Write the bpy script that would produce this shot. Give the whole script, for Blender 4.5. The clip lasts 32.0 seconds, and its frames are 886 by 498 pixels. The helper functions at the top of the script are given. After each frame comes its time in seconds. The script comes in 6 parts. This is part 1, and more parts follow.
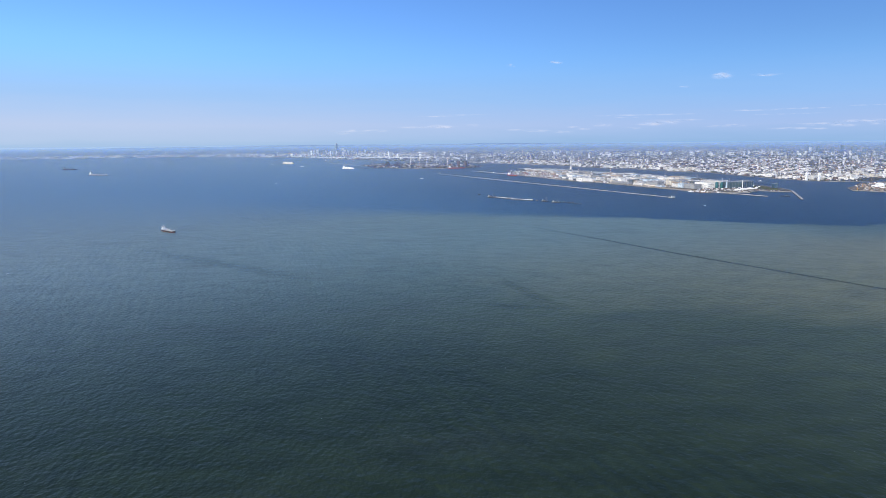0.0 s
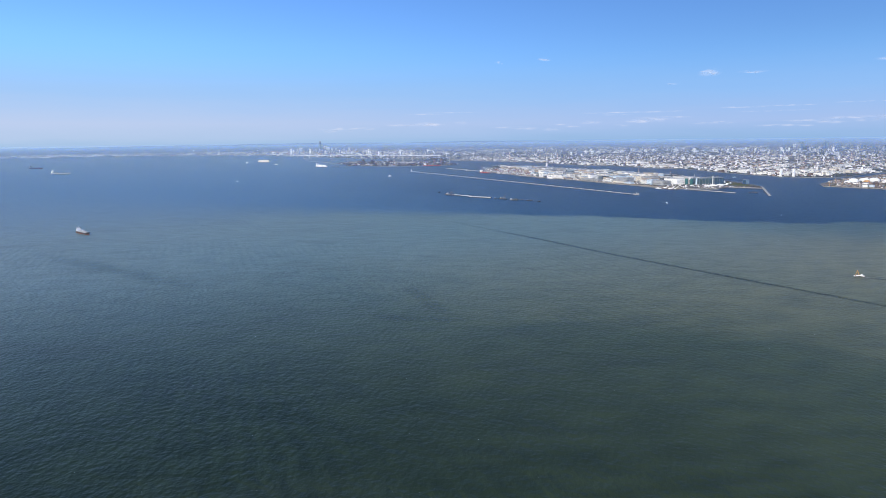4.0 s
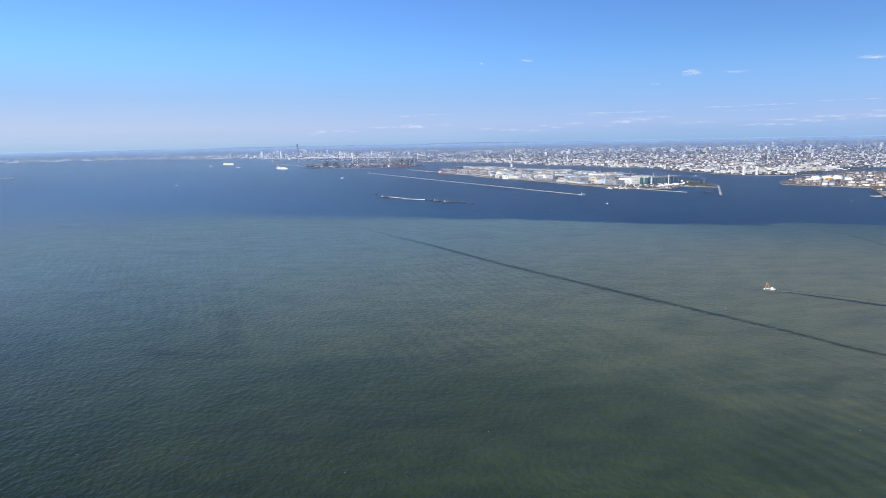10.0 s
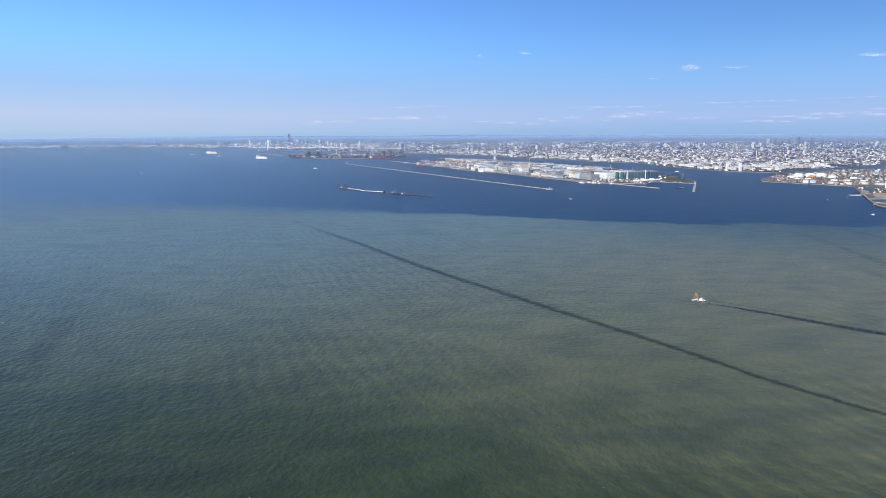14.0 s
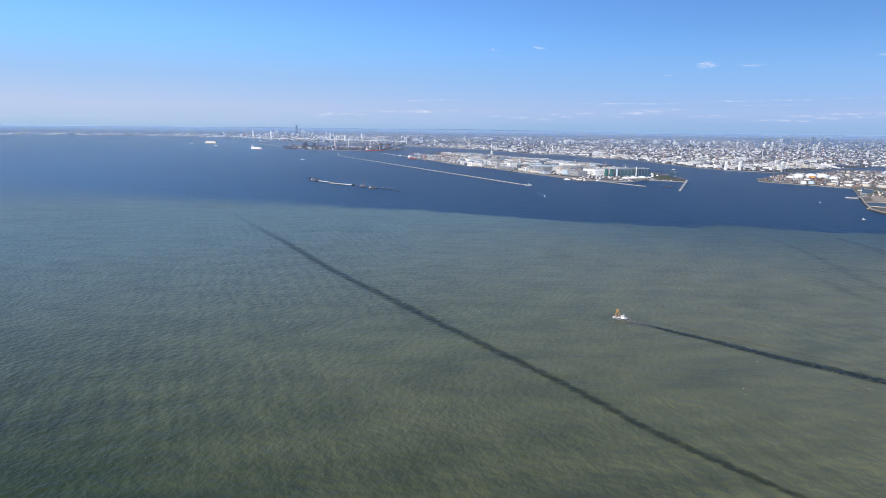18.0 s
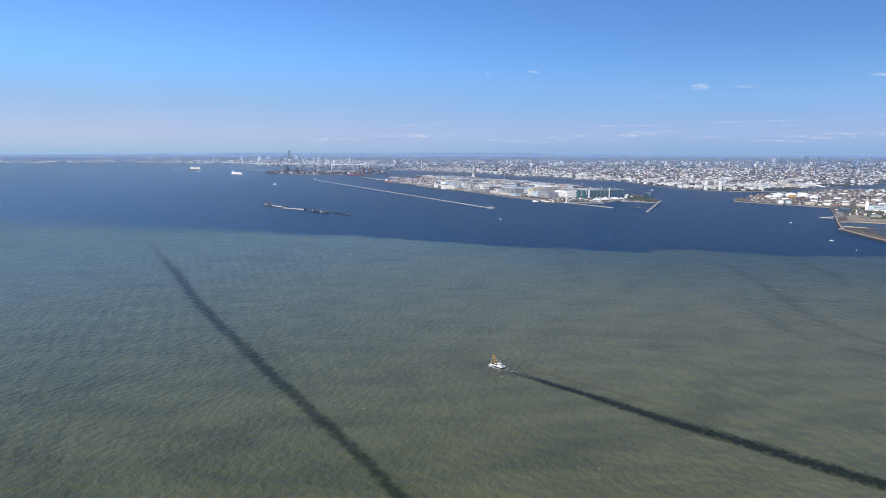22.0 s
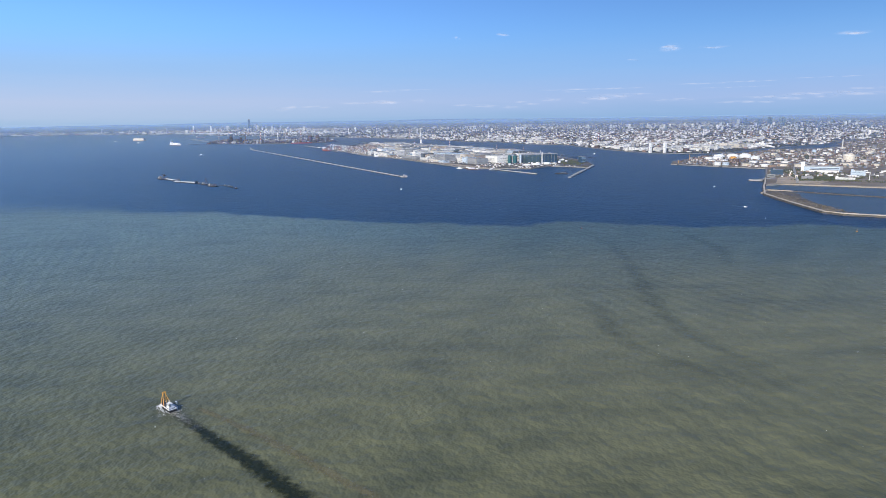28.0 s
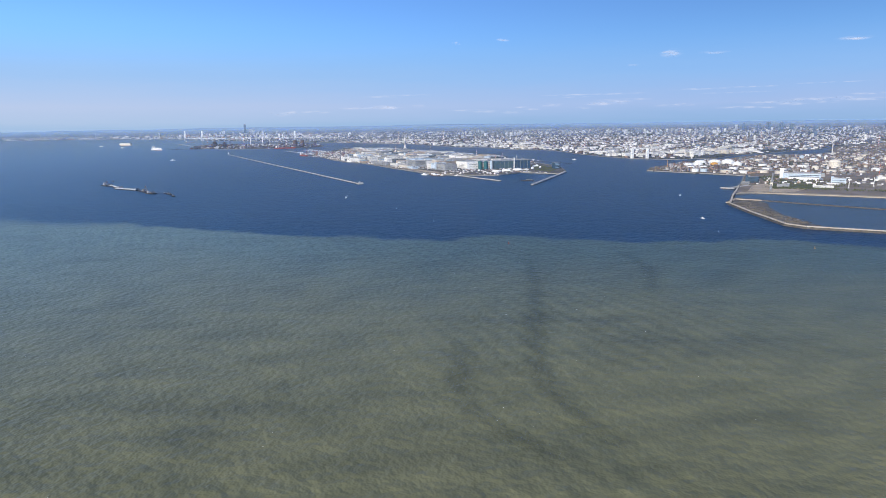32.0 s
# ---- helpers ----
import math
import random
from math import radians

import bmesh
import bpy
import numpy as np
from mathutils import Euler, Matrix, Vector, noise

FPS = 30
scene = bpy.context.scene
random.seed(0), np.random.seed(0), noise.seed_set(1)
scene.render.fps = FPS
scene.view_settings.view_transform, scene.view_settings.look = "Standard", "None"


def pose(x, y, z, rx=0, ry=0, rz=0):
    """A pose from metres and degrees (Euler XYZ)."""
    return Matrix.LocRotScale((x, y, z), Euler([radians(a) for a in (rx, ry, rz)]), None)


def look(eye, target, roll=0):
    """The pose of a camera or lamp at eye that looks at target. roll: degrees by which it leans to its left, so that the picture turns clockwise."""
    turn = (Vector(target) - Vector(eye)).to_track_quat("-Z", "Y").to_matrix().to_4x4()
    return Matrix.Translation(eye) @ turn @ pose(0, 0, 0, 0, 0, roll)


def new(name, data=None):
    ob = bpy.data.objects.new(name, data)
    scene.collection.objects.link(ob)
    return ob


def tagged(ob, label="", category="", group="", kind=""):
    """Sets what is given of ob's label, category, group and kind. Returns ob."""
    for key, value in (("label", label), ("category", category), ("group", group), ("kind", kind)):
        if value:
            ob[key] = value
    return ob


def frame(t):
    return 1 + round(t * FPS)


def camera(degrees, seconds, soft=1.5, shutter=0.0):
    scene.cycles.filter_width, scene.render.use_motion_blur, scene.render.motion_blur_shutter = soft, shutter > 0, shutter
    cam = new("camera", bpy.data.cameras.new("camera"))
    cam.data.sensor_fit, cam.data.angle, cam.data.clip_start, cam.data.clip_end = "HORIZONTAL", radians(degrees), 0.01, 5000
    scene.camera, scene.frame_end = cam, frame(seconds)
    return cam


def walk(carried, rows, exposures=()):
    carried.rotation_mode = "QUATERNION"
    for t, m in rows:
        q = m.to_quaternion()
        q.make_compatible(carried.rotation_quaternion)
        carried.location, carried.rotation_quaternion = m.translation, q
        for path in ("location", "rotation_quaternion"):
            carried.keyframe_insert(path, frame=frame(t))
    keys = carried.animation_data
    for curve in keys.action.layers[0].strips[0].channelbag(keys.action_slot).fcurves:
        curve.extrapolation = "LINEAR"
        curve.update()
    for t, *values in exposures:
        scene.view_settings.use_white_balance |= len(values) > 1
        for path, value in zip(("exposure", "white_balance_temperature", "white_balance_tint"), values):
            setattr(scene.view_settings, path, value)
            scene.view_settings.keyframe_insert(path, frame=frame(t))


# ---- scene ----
cam = camera(70.0, 32.0, soft=0.4)
# one unit of this model is ten metres of the real bay; seconds, x, y, z, yaw, pitch, roll
ROWS = [
    (0.0, 0.000, 0.000, 39.277, -4.487, -9.589, 0.511),
    (0.5, 3.195, 2.030, 39.010, -4.487, -9.701, 0.577),
    (1.0, 6.385, 4.057, 38.744, -4.971, -10.059, 0.606),
    (1.5, 9.569, 6.081, 38.482, -5.162, -10.208, 0.604),
    (2.0, 12.748, 8.102, 38.221, -5.089, -10.352, 0.514),
    (2.5, 15.923, 10.119, 37.963, -4.929, -10.189, 0.462),
    (3.0, 19.092, 12.133, 37.707, -5.041, -10.087, 0.498),
    (3.5, 22.256, 14.144, 37.454, -5.186, -9.852, 0.624),
    (5.5, 34.861, 22.154, 36.462, -5.369, -9.690, 0.728),
    (6.0, 37.999, 24.148, 36.220, -5.526, -9.823, 0.858),
    (6.5, 41.132, 26.140, 35.981, -5.819, -9.809, 0.825),
    (7.0, 44.260, 28.127, 35.743, -5.848, -9.614, 1.038),
    (7.5, 47.383, 30.112, 35.508, -6.050, -9.616, 1.015),
    (8.0, 50.501, 32.093, 35.276, -6.081, -9.630, 1.100),
    (8.5, 53.614, 34.072, 35.045, -6.014, -9.651, 1.032),
    (9.0, 56.721, 36.046, 34.817, -6.280, -9.758, 1.178),
    (9.5, 59.824, 38.018, 34.591, -6.231, -9.604, 1.130),
    (10.0, 62.921, 39.986, 34.368, -6.272, -9.582, 1.142),
    (10.5, 66.013, 41.951, 34.147, -6.140, -9.647, 1.047),
    (11.0, 69.100, 43.913, 33.928, -6.449, -10.034, 1.036),
    (11.5, 72.182, 45.872, 33.711, -6.732, -10.311, 1.042),
    (12.0, 75.259, 47.827, 33.497, -6.652, -10.409, 0.972),
    (12.5, 78.330, 49.779, 33.285, -6.594, -10.756, 0.866),
    (13.0, 81.397, 51.728, 33.076, -6.545, -10.961, 0.696),
    (13.5, 84.458, 53.673, 32.868, -6.473, -10.269, 0.474),
    (15.5, 96.652, 61.422, 32.062, -5.919, -10.647, -0.087),
    (16.0, 99.688, 63.352, 31.866, -6.063, -10.991, -0.204),
    (16.5, 102.718, 65.277, 31.673, -5.656, -11.161, -0.384),
    (17.0, 105.744, 67.200, 31.482, -5.515, -11.398, -0.495),
    (17.5, 108.764, 69.119, 31.293, -5.152, -11.061, -0.630),
    (18.0, 111.779, 71.036, 31.107, -5.008, -10.767, -0.682),
    (18.5, 114.789, 72.948, 30.923, -5.066, -10.282, -0.670),
    (19.0, 117.794, 74.858, 30.741, -4.888, -9.589, -0.644),
    (19.5, 120.794, 76.764, 30.561, -4.786, -9.158, -0.573),
    (20.0, 123.788, 78.667, 30.384, -4.614, -8.881, -0.652),
    (20.5, 126.778, 80.567, 30.209, -4.931, -8.691, -0.505),
    (21.0, 129.762, 82.464, 30.036, -5.079, -8.521, -0.348),
    (21.5, 132.741, 84.357, 29.866, -5.042, -8.503, -0.261),
    (22.0, 135.715, 86.247, 29.698, -5.074, -8.646, -0.057),
    (22.5, 138.684, 88.134, 29.533, -5.502, -9.273, 0.101),
    (23.0, 141.648, 90.017, 29.369, -5.331, -9.429, 0.272),
    (23.5, 144.607, 91.897, 29.208, -5.497, -9.517, 0.369),
    (24.0, 147.560, 93.774, 29.050, -6.053, -9.737, 0.537),
    (24.5, 150.508, 95.648, 28.893, -5.593, -10.252, 0.656),
    (25.0, 153.452, 97.519, 28.739, -6.160, -10.368, 0.747),
    (25.5, 156.390, 99.386, 28.587, -6.487, -10.550, 0.839),
    (26.0, 159.323, 101.250, 28.438, -6.948, -10.821, 0.855),
    (26.5, 162.251, 103.110, 28.291, -7.234, -11.206, 0.927),
    (28.5, 173.911, 110.520, 27.725, -7.364, -11.594, 0.895),
    (29.0, 176.813, 112.365, 27.590, -7.329, -11.536, 0.986),
    (29.5, 179.710, 114.206, 27.456, -7.198, -11.667, 1.070),
    (30.0, 182.602, 116.043, 27.325, -7.535, -11.767, 0.997),
    (30.5, 185.489, 117.878, 27.197, -7.449, -11.862, 0.914),
    (31.0, 188.370, 119.709, 27.070, -7.347, -11.939, 0.905),
    (31.5, 191.247, 121.537, 26.946, -7.122, -11.710, 0.899),
    (32.0, 194.118, 123.362, 26.825, -7.082, -11.118, 0.845),
]
walk(cam, [(t, pose(x, y, z, 90 + pitch, roll, yaw)) for t, x, y, z, yaw, pitch, roll in ROWS],
     [(0, 0.33), (17, 0.33), (20.5, 0.19), (25.5, 0.18), (28.5, 0.27), (32, 0.28)])

# ---- sky and sun ----
SUN_TO = Vector((-0.56, -0.66, 0.49)).normalized()
world = bpy.data.worlds.new("sky")
scene.world = world
world.use_nodes = True
wn = world.node_tree.nodes
sky = wn.new("ShaderNodeTexSky")
sky.sky_type = 'NISHITA'
sky.sun_disc = False
sky.sun_elevation = math.asin(SUN_TO.z)
sky.sun_rotation = math.atan2(-SUN_TO.x, SUN_TO.y)
sky.altitude = 300
sky.air_density, sky.dust_density, sky.ozone_density = 1.0, 0.35, 1.5
wn["Background"].inputs[1].default_value = 0.095
tint = wn.new("ShaderNodeMix")
tint.data_type, tint.blend_type = 'RGBA', 'MULTIPLY'
tint.inputs[0].default_value = 1.0
tint.inputs[7].default_value = (0.495, 0.785, 1.30, 1)  # deep autumn blue
world.node_tree.links.new(sky.outputs[0], tint.inputs[6])
world.node_tree.links.new(tint.outputs[2], wn["Background"].inputs[0])
sun = new("sun", bpy.data.lights.new("sun", 'SUN'))
sun.data.energy, sun.data.angle, sun.data.color = 4.9, radians(0.53), (1.0, 0.95, 0.87)
sun.matrix_world = look((0, 0, 900), Vector((0, 0, 900)) - SUN_TO)


# ---- mesh helpers ----
class Geo:
    """Vertices and faces that are collected and then linked as one mesh."""

    def __init__(self):
        self.v, self.f = [], []

    def box(self, x, y, z, sx, sy, sz, turn=0.0, taper=1.0):
        """A box on its base centre, turned by degrees."""
        c, s, n = math.cos(radians(turn)), math.sin(radians(turn)), len(self.v)
        for k, q in ((0, 1.0), (1, taper)):
            for a, b in ((-1, -1), (1, -1), (1, 1), (-1, 1)):
                px, py = a * sx / 2 * q, b * sy / 2 * q
                self.v.append((x + c * px - s * py, y + s * px + c * py, z + k * sz))
        self.f += [(n + 3, n + 2, n + 1, n), (n + 4, n + 5, n + 6, n + 7)]
        self.f += [(n + i, n + (i + 1) % 4, n + 4 + (i + 1) % 4, n + 4 + i) for i in range(4)]
        return self

    def lathe(self, x, y, rings, seg=16, cap=True):
        """Rings of (radius, height), closed at both ends."""
        n = len(self.v)
        for r, z in rings:
            for i in range(seg):
                a = 2 * math.pi * i / seg
                self.v.append((x + r * math.cos(a), y + r * math.sin(a), z))
        for k in range(len(rings) - 1):
            for i in range(seg):
                j = (i + 1) % seg
                self.f.append((n + k * seg + i, n + k * seg + j, n + (k + 1) * seg + j, n + (k + 1) * seg + i))
        if cap:
            self.f.append(tuple(n + i for i in reversed(range(seg))))
            self.f.append(tuple(n + (len(rings) - 1) * seg + i for i in range(seg)))
        return self

    def cyl(self, x, y, z, r, h, seg=14, top=None):
        return self.lathe(x, y, [(r, z), (r if top is None else top, z + h)], seg)

    def beam(self, a, b, w, sides=4):
        """A straight bar of width w from a to b."""
        a, b = Vector(a), Vector(b)
        d = (b - a).normalized()
        u = d.orthogonal().normalized()
        w2 = d.cross(u)
        n = len(self.v)
        for p in (a, b):
            for i in range(sides):
                t = 2 * math.pi * (i + 0.5) / sides
                self.v.append(tuple(p + (u * math.cos(t) + w2 * math.sin(t)) * w * 0.7))
        self.f += [(n + i, n + (i + 1) % sides, n + sides + (i + 1) % sides, n + sides + i) for i in range(sides)]
        self.f += [tuple(n + i for i in reversed(range(sides))), tuple(n + sides + i for i in range(sides))]
        return self

    def prism(self, outline, z0, z1):
        """An outline of (x, y), counter-clockwise, raised from z0 to z1."""
        n, m = len(self.v), len(outline)
        self.v += [(x, y, z0) for x, y in outline] + [(x, y, z1) for x, y in outline]
        self.f += [tuple(n + m + i for i in range(m)), tuple(n + i for i in reversed(range(m)))]
        self.f += [(n + i, n + (i + 1) % m, n + m + (i + 1) % m, n + m + i) for i in range(m)]
        return self

    def profile(self, x, y, z, sx, sy, shape, turn=0.0):
        """A cross-section of (y share, height), run along x: roofs and vaults."""
        c, s, n, m = math.cos(radians(turn)), math.sin(radians(turn)), len(self.v), len(shape)
        for e in (-1, 1):
            for q, h in shape:
                px, py = e * sx / 2, q * sy / 2
                self.v.append((x + c * px - s * py, y + s * px + c * py, z + h))
        self.f += [tuple(n + i for i in range(m)), tuple(n + m + i for i in reversed(range(m)))]
        self.f += [(n + (i + 1) % m, n + i, n + m + i, n + m + (i + 1) % m) for i in range(m)]
        return self

    def hull(self, length, beam_w, depth, sheer=0.25, fine=0.45):
        """A ship's hull, bow to +x, keel below the water line at z = 0."""
        n, st = len(self.v), 13
        for i in range(st):
            t = i / (st - 1)
            x = (t - 0.5) * length
            half = beam_w / 2 * (1 - max(0, (t - (1 - fine)) / fine) ** 2.2) * (0.86 + 0.14 * min(1, t / 0.12))
            half = max(half, 0.02 * beam_w)
            top = depth * (1 + sheer * max(0, (t - 0.7) / 0.3) ** 2)
            self.v += [(x - 0.02 * length * (t > .95), -half * 0.82, -0.25 * depth), (x, -half, 0.35 * depth), (x + 0.03 * length * (t > .9), -half, top),
                       (x + 0.03 * length * (t > .9), half, top), (x, half, 0.35 * depth), (x - 0.02 * length * (t > .95), half * 0.82, -0.25 * depth)]
        for i in range(st - 1):
            for k in range(6):
                a, b = n + i * 6 + k, n + i * 6 + (k + 1) % 6
                self.f.append((a, a + 6, b + 6, b))
        self.f += [tuple(n + k for k in range(6)), tuple(n + (st - 1) * 6 + k for k in reversed(range(6)))]
        return self

    def mesh(self, name, material, smooth=False):
        me = bpy.data.meshes.new(name)
        me.from_pydata(self.v, [], self.f)
        me.materials.append(material)
        if smooth:
            me.shade_smooth()
        me.update()
        return me


def part(name, geo, material, parent=None, label="", smooth=False):
    """Links one mesh under a thing or under a part."""
    ob = new(name, geo.mesh(name, material, smooth) if isinstance(geo, Geo) else geo)
    if parent:
        ob.parent = parent
    return tagged(ob, label)


def thing(name, x, y, z, turn, label, category, group="", kind=""):
    ob = new(name)
    ob.empty_display_size = 0.5
    ob.matrix_world = pose(x, y, z, 0, 0, turn)
    return tagged(ob, label, category, group, kind)


# ---- materials ----
def ramp(nt, stops, mode='LINEAR'):
    r = nt.nodes.new("ShaderNodeValToRGB")
    r.color_ramp.interpolation = mode
    e = r.color_ramp.elements
    e[0].position, e[0].color = stops[0][0], (*stops[0][1], 1)
    e[1].position, e[1].color = stops[-1][0], (*stops[-1][1], 1)
    for p, c in stops[1:-1]:
        e.new(p).color = (*c, 1)
    return r


def mix(nt, fac, a, b, mode='MIX'):
    m = nt.nodes.new("ShaderNodeMix")
    m.data_type, m.blend_type = 'RGBA', mode
    for sock, val in ((m.inputs[0], fac), (m.inputs[6], a), (m.inputs[7], b)):
        if isinstance(val, bpy.types.NodeSocket):
            nt.links.new(val, sock)
        elif isinstance(val, (int, float)):
            sock.default_value = val
        else:
            sock.default_value = (*val, 1)
    return m.outputs[2]


def calc(nt, op, a, b=0.0, c=0.0):
    m = nt.nodes.new("ShaderNodeMath")
    m.operation = op
    for i, val in enumerate((a, b, c)):
        if isinstance(val, bpy.types.NodeSocket):
            nt.links.new(val, m.inputs[i])
        else:
            m.inputs[i].default_value = val
    return m.outputs[0]


def smooth(nt, value, lo, hi):
    m = nt.nodes.new("ShaderNodeMapRange")
    m.interpolation_type = 'SMOOTHSTEP'
    nt.links.new(value, m.inputs[0])
    m.inputs[1].default_value, m.inputs[2].default_value = lo, hi
    return m.outputs[0]


def noise_tex(nt, scale, detail=4.0, rough=0.55, stretch=None, turn=0.0):
    pos = nt.nodes.new("ShaderNodeNewGeometry").outputs["Position"]
    if stretch:
        mp = nt.nodes.new("ShaderNodeMapping")
        mp.inputs["Rotation"].default_value = (0, 0, radians(turn))
        mp.inputs["Scale"].default_value = stretch
        nt.links.new(pos, mp.inputs[0])
        pos = mp.outputs[0]
    t = nt.nodes.new("ShaderNodeTexNoise")
    t.inputs["Scale"].default_value, t.inputs["Detail"].default_value, t.inputs["Roughness"].default_value = scale, detail, rough
    nt.links.new(pos, t.inputs["Vector"])
    return t.outputs["Fac"]


def paint(name, low, high, scale=0.6, rough=0.75, metal=0.0, bump=0.1, fine=6.0, vary=0.0, island=None):
    """Two-scale weathered surface between two colours. vary: spread of value from object to object; island: colours picked piece by piece."""
    m = bpy.data.materials.new(name)
    m.use_nodes = True
    nt = m.node_tree
    bsdf = nt.nodes["Principled BSDF"]
    big, small = noise_tex(nt, scale, 3), noise_tex(nt, fine, 3)
    col = mix(nt, smooth(nt, big, 0.3, 0.7), low, high)
    if island:
        r = ramp(nt, island, 'CONSTANT')
        nt.links.new(nt.nodes.new("ShaderNodeNewGeometry").outputs["Random Per Island"], r.inputs[0])
        col = mix(nt, 0.95, col, r.outputs[0])
    if island:
        col = mix(nt, 1.0, col, mix(nt, small, (0.80, 0.80, 0.82), (1.06, 1.05, 1.03)), 'MULTIPLY')
    else:
        col = mix(nt, 0.35, col, mix(nt, small, tuple(c * 0.6 for c in low), tuple(min(1, c * 1.15) for c in high)))
    if vary:
        hsv = nt.nodes.new("ShaderNodeHueSaturation")
        rnd = nt.nodes.new("ShaderNodeObjectInfo").outputs["Random"]
        nt.links.new(calc(nt, 'MULTIPLY_ADD', rnd, vary, 1 - vary * 0.75), hsv.inputs["Value"])
        nt.links.new(col, hsv.inputs["Color"])
        col = hsv.outputs[0]
    nt.links.new(col, bsdf.inputs["Base Color"])
    bsdf.inputs["Roughness"].default_value, bsdf.inputs["Metallic"].default_value = rough, metal
    bsdf.inputs["Specular IOR Level"].default_value = 0.5 if rough < 0.5 else 0.2
    if bump:
        b = nt.nodes.new("ShaderNodeBump")
        b.inputs["Strength"].default_value, b.inputs["Distance"].default_value = bump, 0.05
        nt.links.new(small, b.inputs["Height"])
        nt.links.new(b.outputs[0], bsdf.inputs["Normal"])
    return m


def sheet_alpha(m, alpha):
    """Lets a thin sheet fade out by a mask."""
    nt = m.node_tree
    out, bsdf = nt.nodes["Material Output"], nt.nodes["Principled BSDF"]
    clear, mx = nt.nodes.new("ShaderNodeBsdfTransparent"), nt.nodes.new("ShaderNodeMixShader")
    nt.links.new(alpha, mx.inputs[0])
    nt.links.new(clear.outputs[0], mx.inputs[1])
    nt.links.new(bsdf.outputs[0], mx.inputs[2])
    nt.links.new(mx.outputs[0], out.inputs[0])
    return m


def waves(nt, bsdf, strength=1.0):
    """Wind waves at three lengths as relief."""
    swell = noise_tex(nt, 0.26, 2, 0.5, (1.0, 1.1, 1), 28)
    chop = noise_tex(nt, 0.95, 2, 0.5, (1.15, 1.0, 1), 28)
    rip = noise_tex(nt, 2.4, 2, 0.5, (1.1, 1.0, 1), 12)
    h = calc(nt, 'ADD', calc(nt, 'MULTIPLY', swell, 0.75), calc(nt, 'ADD', calc(nt, 'MULTIPLY', chop, 0.80), calc(nt, 'MULTIPLY', rip, 0.03)))
    b = nt.nodes.new("ShaderNodeBump")
    b.inputs["Strength"].default_value, b.inputs["Distance"].default_value = 0.30 * strength, 1.0
    nt.links.new(h, b.inputs["Height"])
    nt.links.new(b.outputs[0], bsdf.inputs["Normal"])
    return chop


def sea_water():
    m = bpy.data.materials.new("sea_water")
    m.use_nodes = True
    nt = m.node_tree
    bsdf = nt.nodes["Principled BSDF"]
    sep = nt.nodes.new("ShaderNodeSeparateXYZ")
    nt.links.new(nt.nodes.new("ShaderNodeNewGeometry").outputs["Position"], sep.inputs[0])
    x, y = sep.outputs[0], sep.outputs[1]
    # the front where river silt meets clear bay water: its y along x from -400 to 400
    front = ramp(nt, [(p, (v / 600,) * 3) for p, v in ((0.0, 560), (0.2, 480), (0.46, 388), (0.54, 358), (0.615, 330), (0.675, 307), (0.72, 284),
                                                       (0.76, 274), (0.79, 270), (0.82, 258), (0.85, 256), (1.0, 190))])
    nt.links.new(calc(nt, 'MULTIPLY_ADD', x, 1 / 800, 0.5), front.inputs[0])
    wob = calc(nt, 'MULTIPLY_ADD', noise_tex(nt, 0.05, 5, 0.6), 26, -13)
    gap = calc(nt, 'ADD', calc(nt, 'SUBTRACT', calc(nt, 'MULTIPLY', front.outputs[0], 600), y), wob)
    wide = calc(nt, 'ADD', calc(nt, 'MAXIMUM', calc(nt, 'MULTIPLY_ADD', x, -0.32, 46), 3), calc(nt, 'MAXIMUM', calc(nt, 'MULTIPLY', x, -0.8), 0))
    soft = calc(nt, 'DIVIDE', gap, wide)
    silt = smooth(nt, soft, -0.4, 1.0)
    drift = noise_tex(nt, 0.011, 5, 0.6, (1, 1.6, 1), 35)
    patch = noise_tex(nt, 0.035, 5, 0.6, (1, 2.0, 1), 55)
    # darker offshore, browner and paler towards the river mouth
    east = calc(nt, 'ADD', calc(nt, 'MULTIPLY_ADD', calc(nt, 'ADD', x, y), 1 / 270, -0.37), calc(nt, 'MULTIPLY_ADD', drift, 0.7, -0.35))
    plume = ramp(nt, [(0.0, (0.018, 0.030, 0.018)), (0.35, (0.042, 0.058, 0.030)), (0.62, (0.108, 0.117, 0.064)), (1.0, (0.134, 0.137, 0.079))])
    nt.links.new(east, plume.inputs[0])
    plume = plume.outputs[0]
    # far mask paints grazing sky reflection and haze in as paler teal
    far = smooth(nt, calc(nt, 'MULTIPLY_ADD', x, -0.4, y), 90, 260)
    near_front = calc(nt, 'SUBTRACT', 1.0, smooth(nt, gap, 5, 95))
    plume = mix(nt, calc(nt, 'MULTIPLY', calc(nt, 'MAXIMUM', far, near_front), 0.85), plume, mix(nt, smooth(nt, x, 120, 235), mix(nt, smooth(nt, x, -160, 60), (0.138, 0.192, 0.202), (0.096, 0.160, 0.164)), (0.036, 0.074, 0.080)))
    plume = mix(nt, calc(nt, 'MULTIPLY', smooth(nt, patch, 0.5, 0.72), 0.3), plume, (0.030, 0.040, 0.036))
    clear = mix(nt, smooth(nt, patch, 0.3, 0.7), (0.0002, 0.022, 0.064), (0.0005, 0.028, 0.080))
    # the western reach is paler: distance haze and sky reflection painted into the colour
    west_haze = smooth(nt, calc(nt, 'MULTIPLY_ADD', noise_tex(nt, 0.004, 4, 0.6), 160, calc(nt, 'MULTIPLY', x, -1.0)), -130, 230)
    clear = mix(nt, calc(nt, 'MULTIPLY', west_haze, 0.9), clear, (0.045, 0.130, 0.235))
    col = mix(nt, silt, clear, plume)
    mottle = noise_tex(nt, 0.11, 4, 0.6, (1, 2.3, 1), 24)
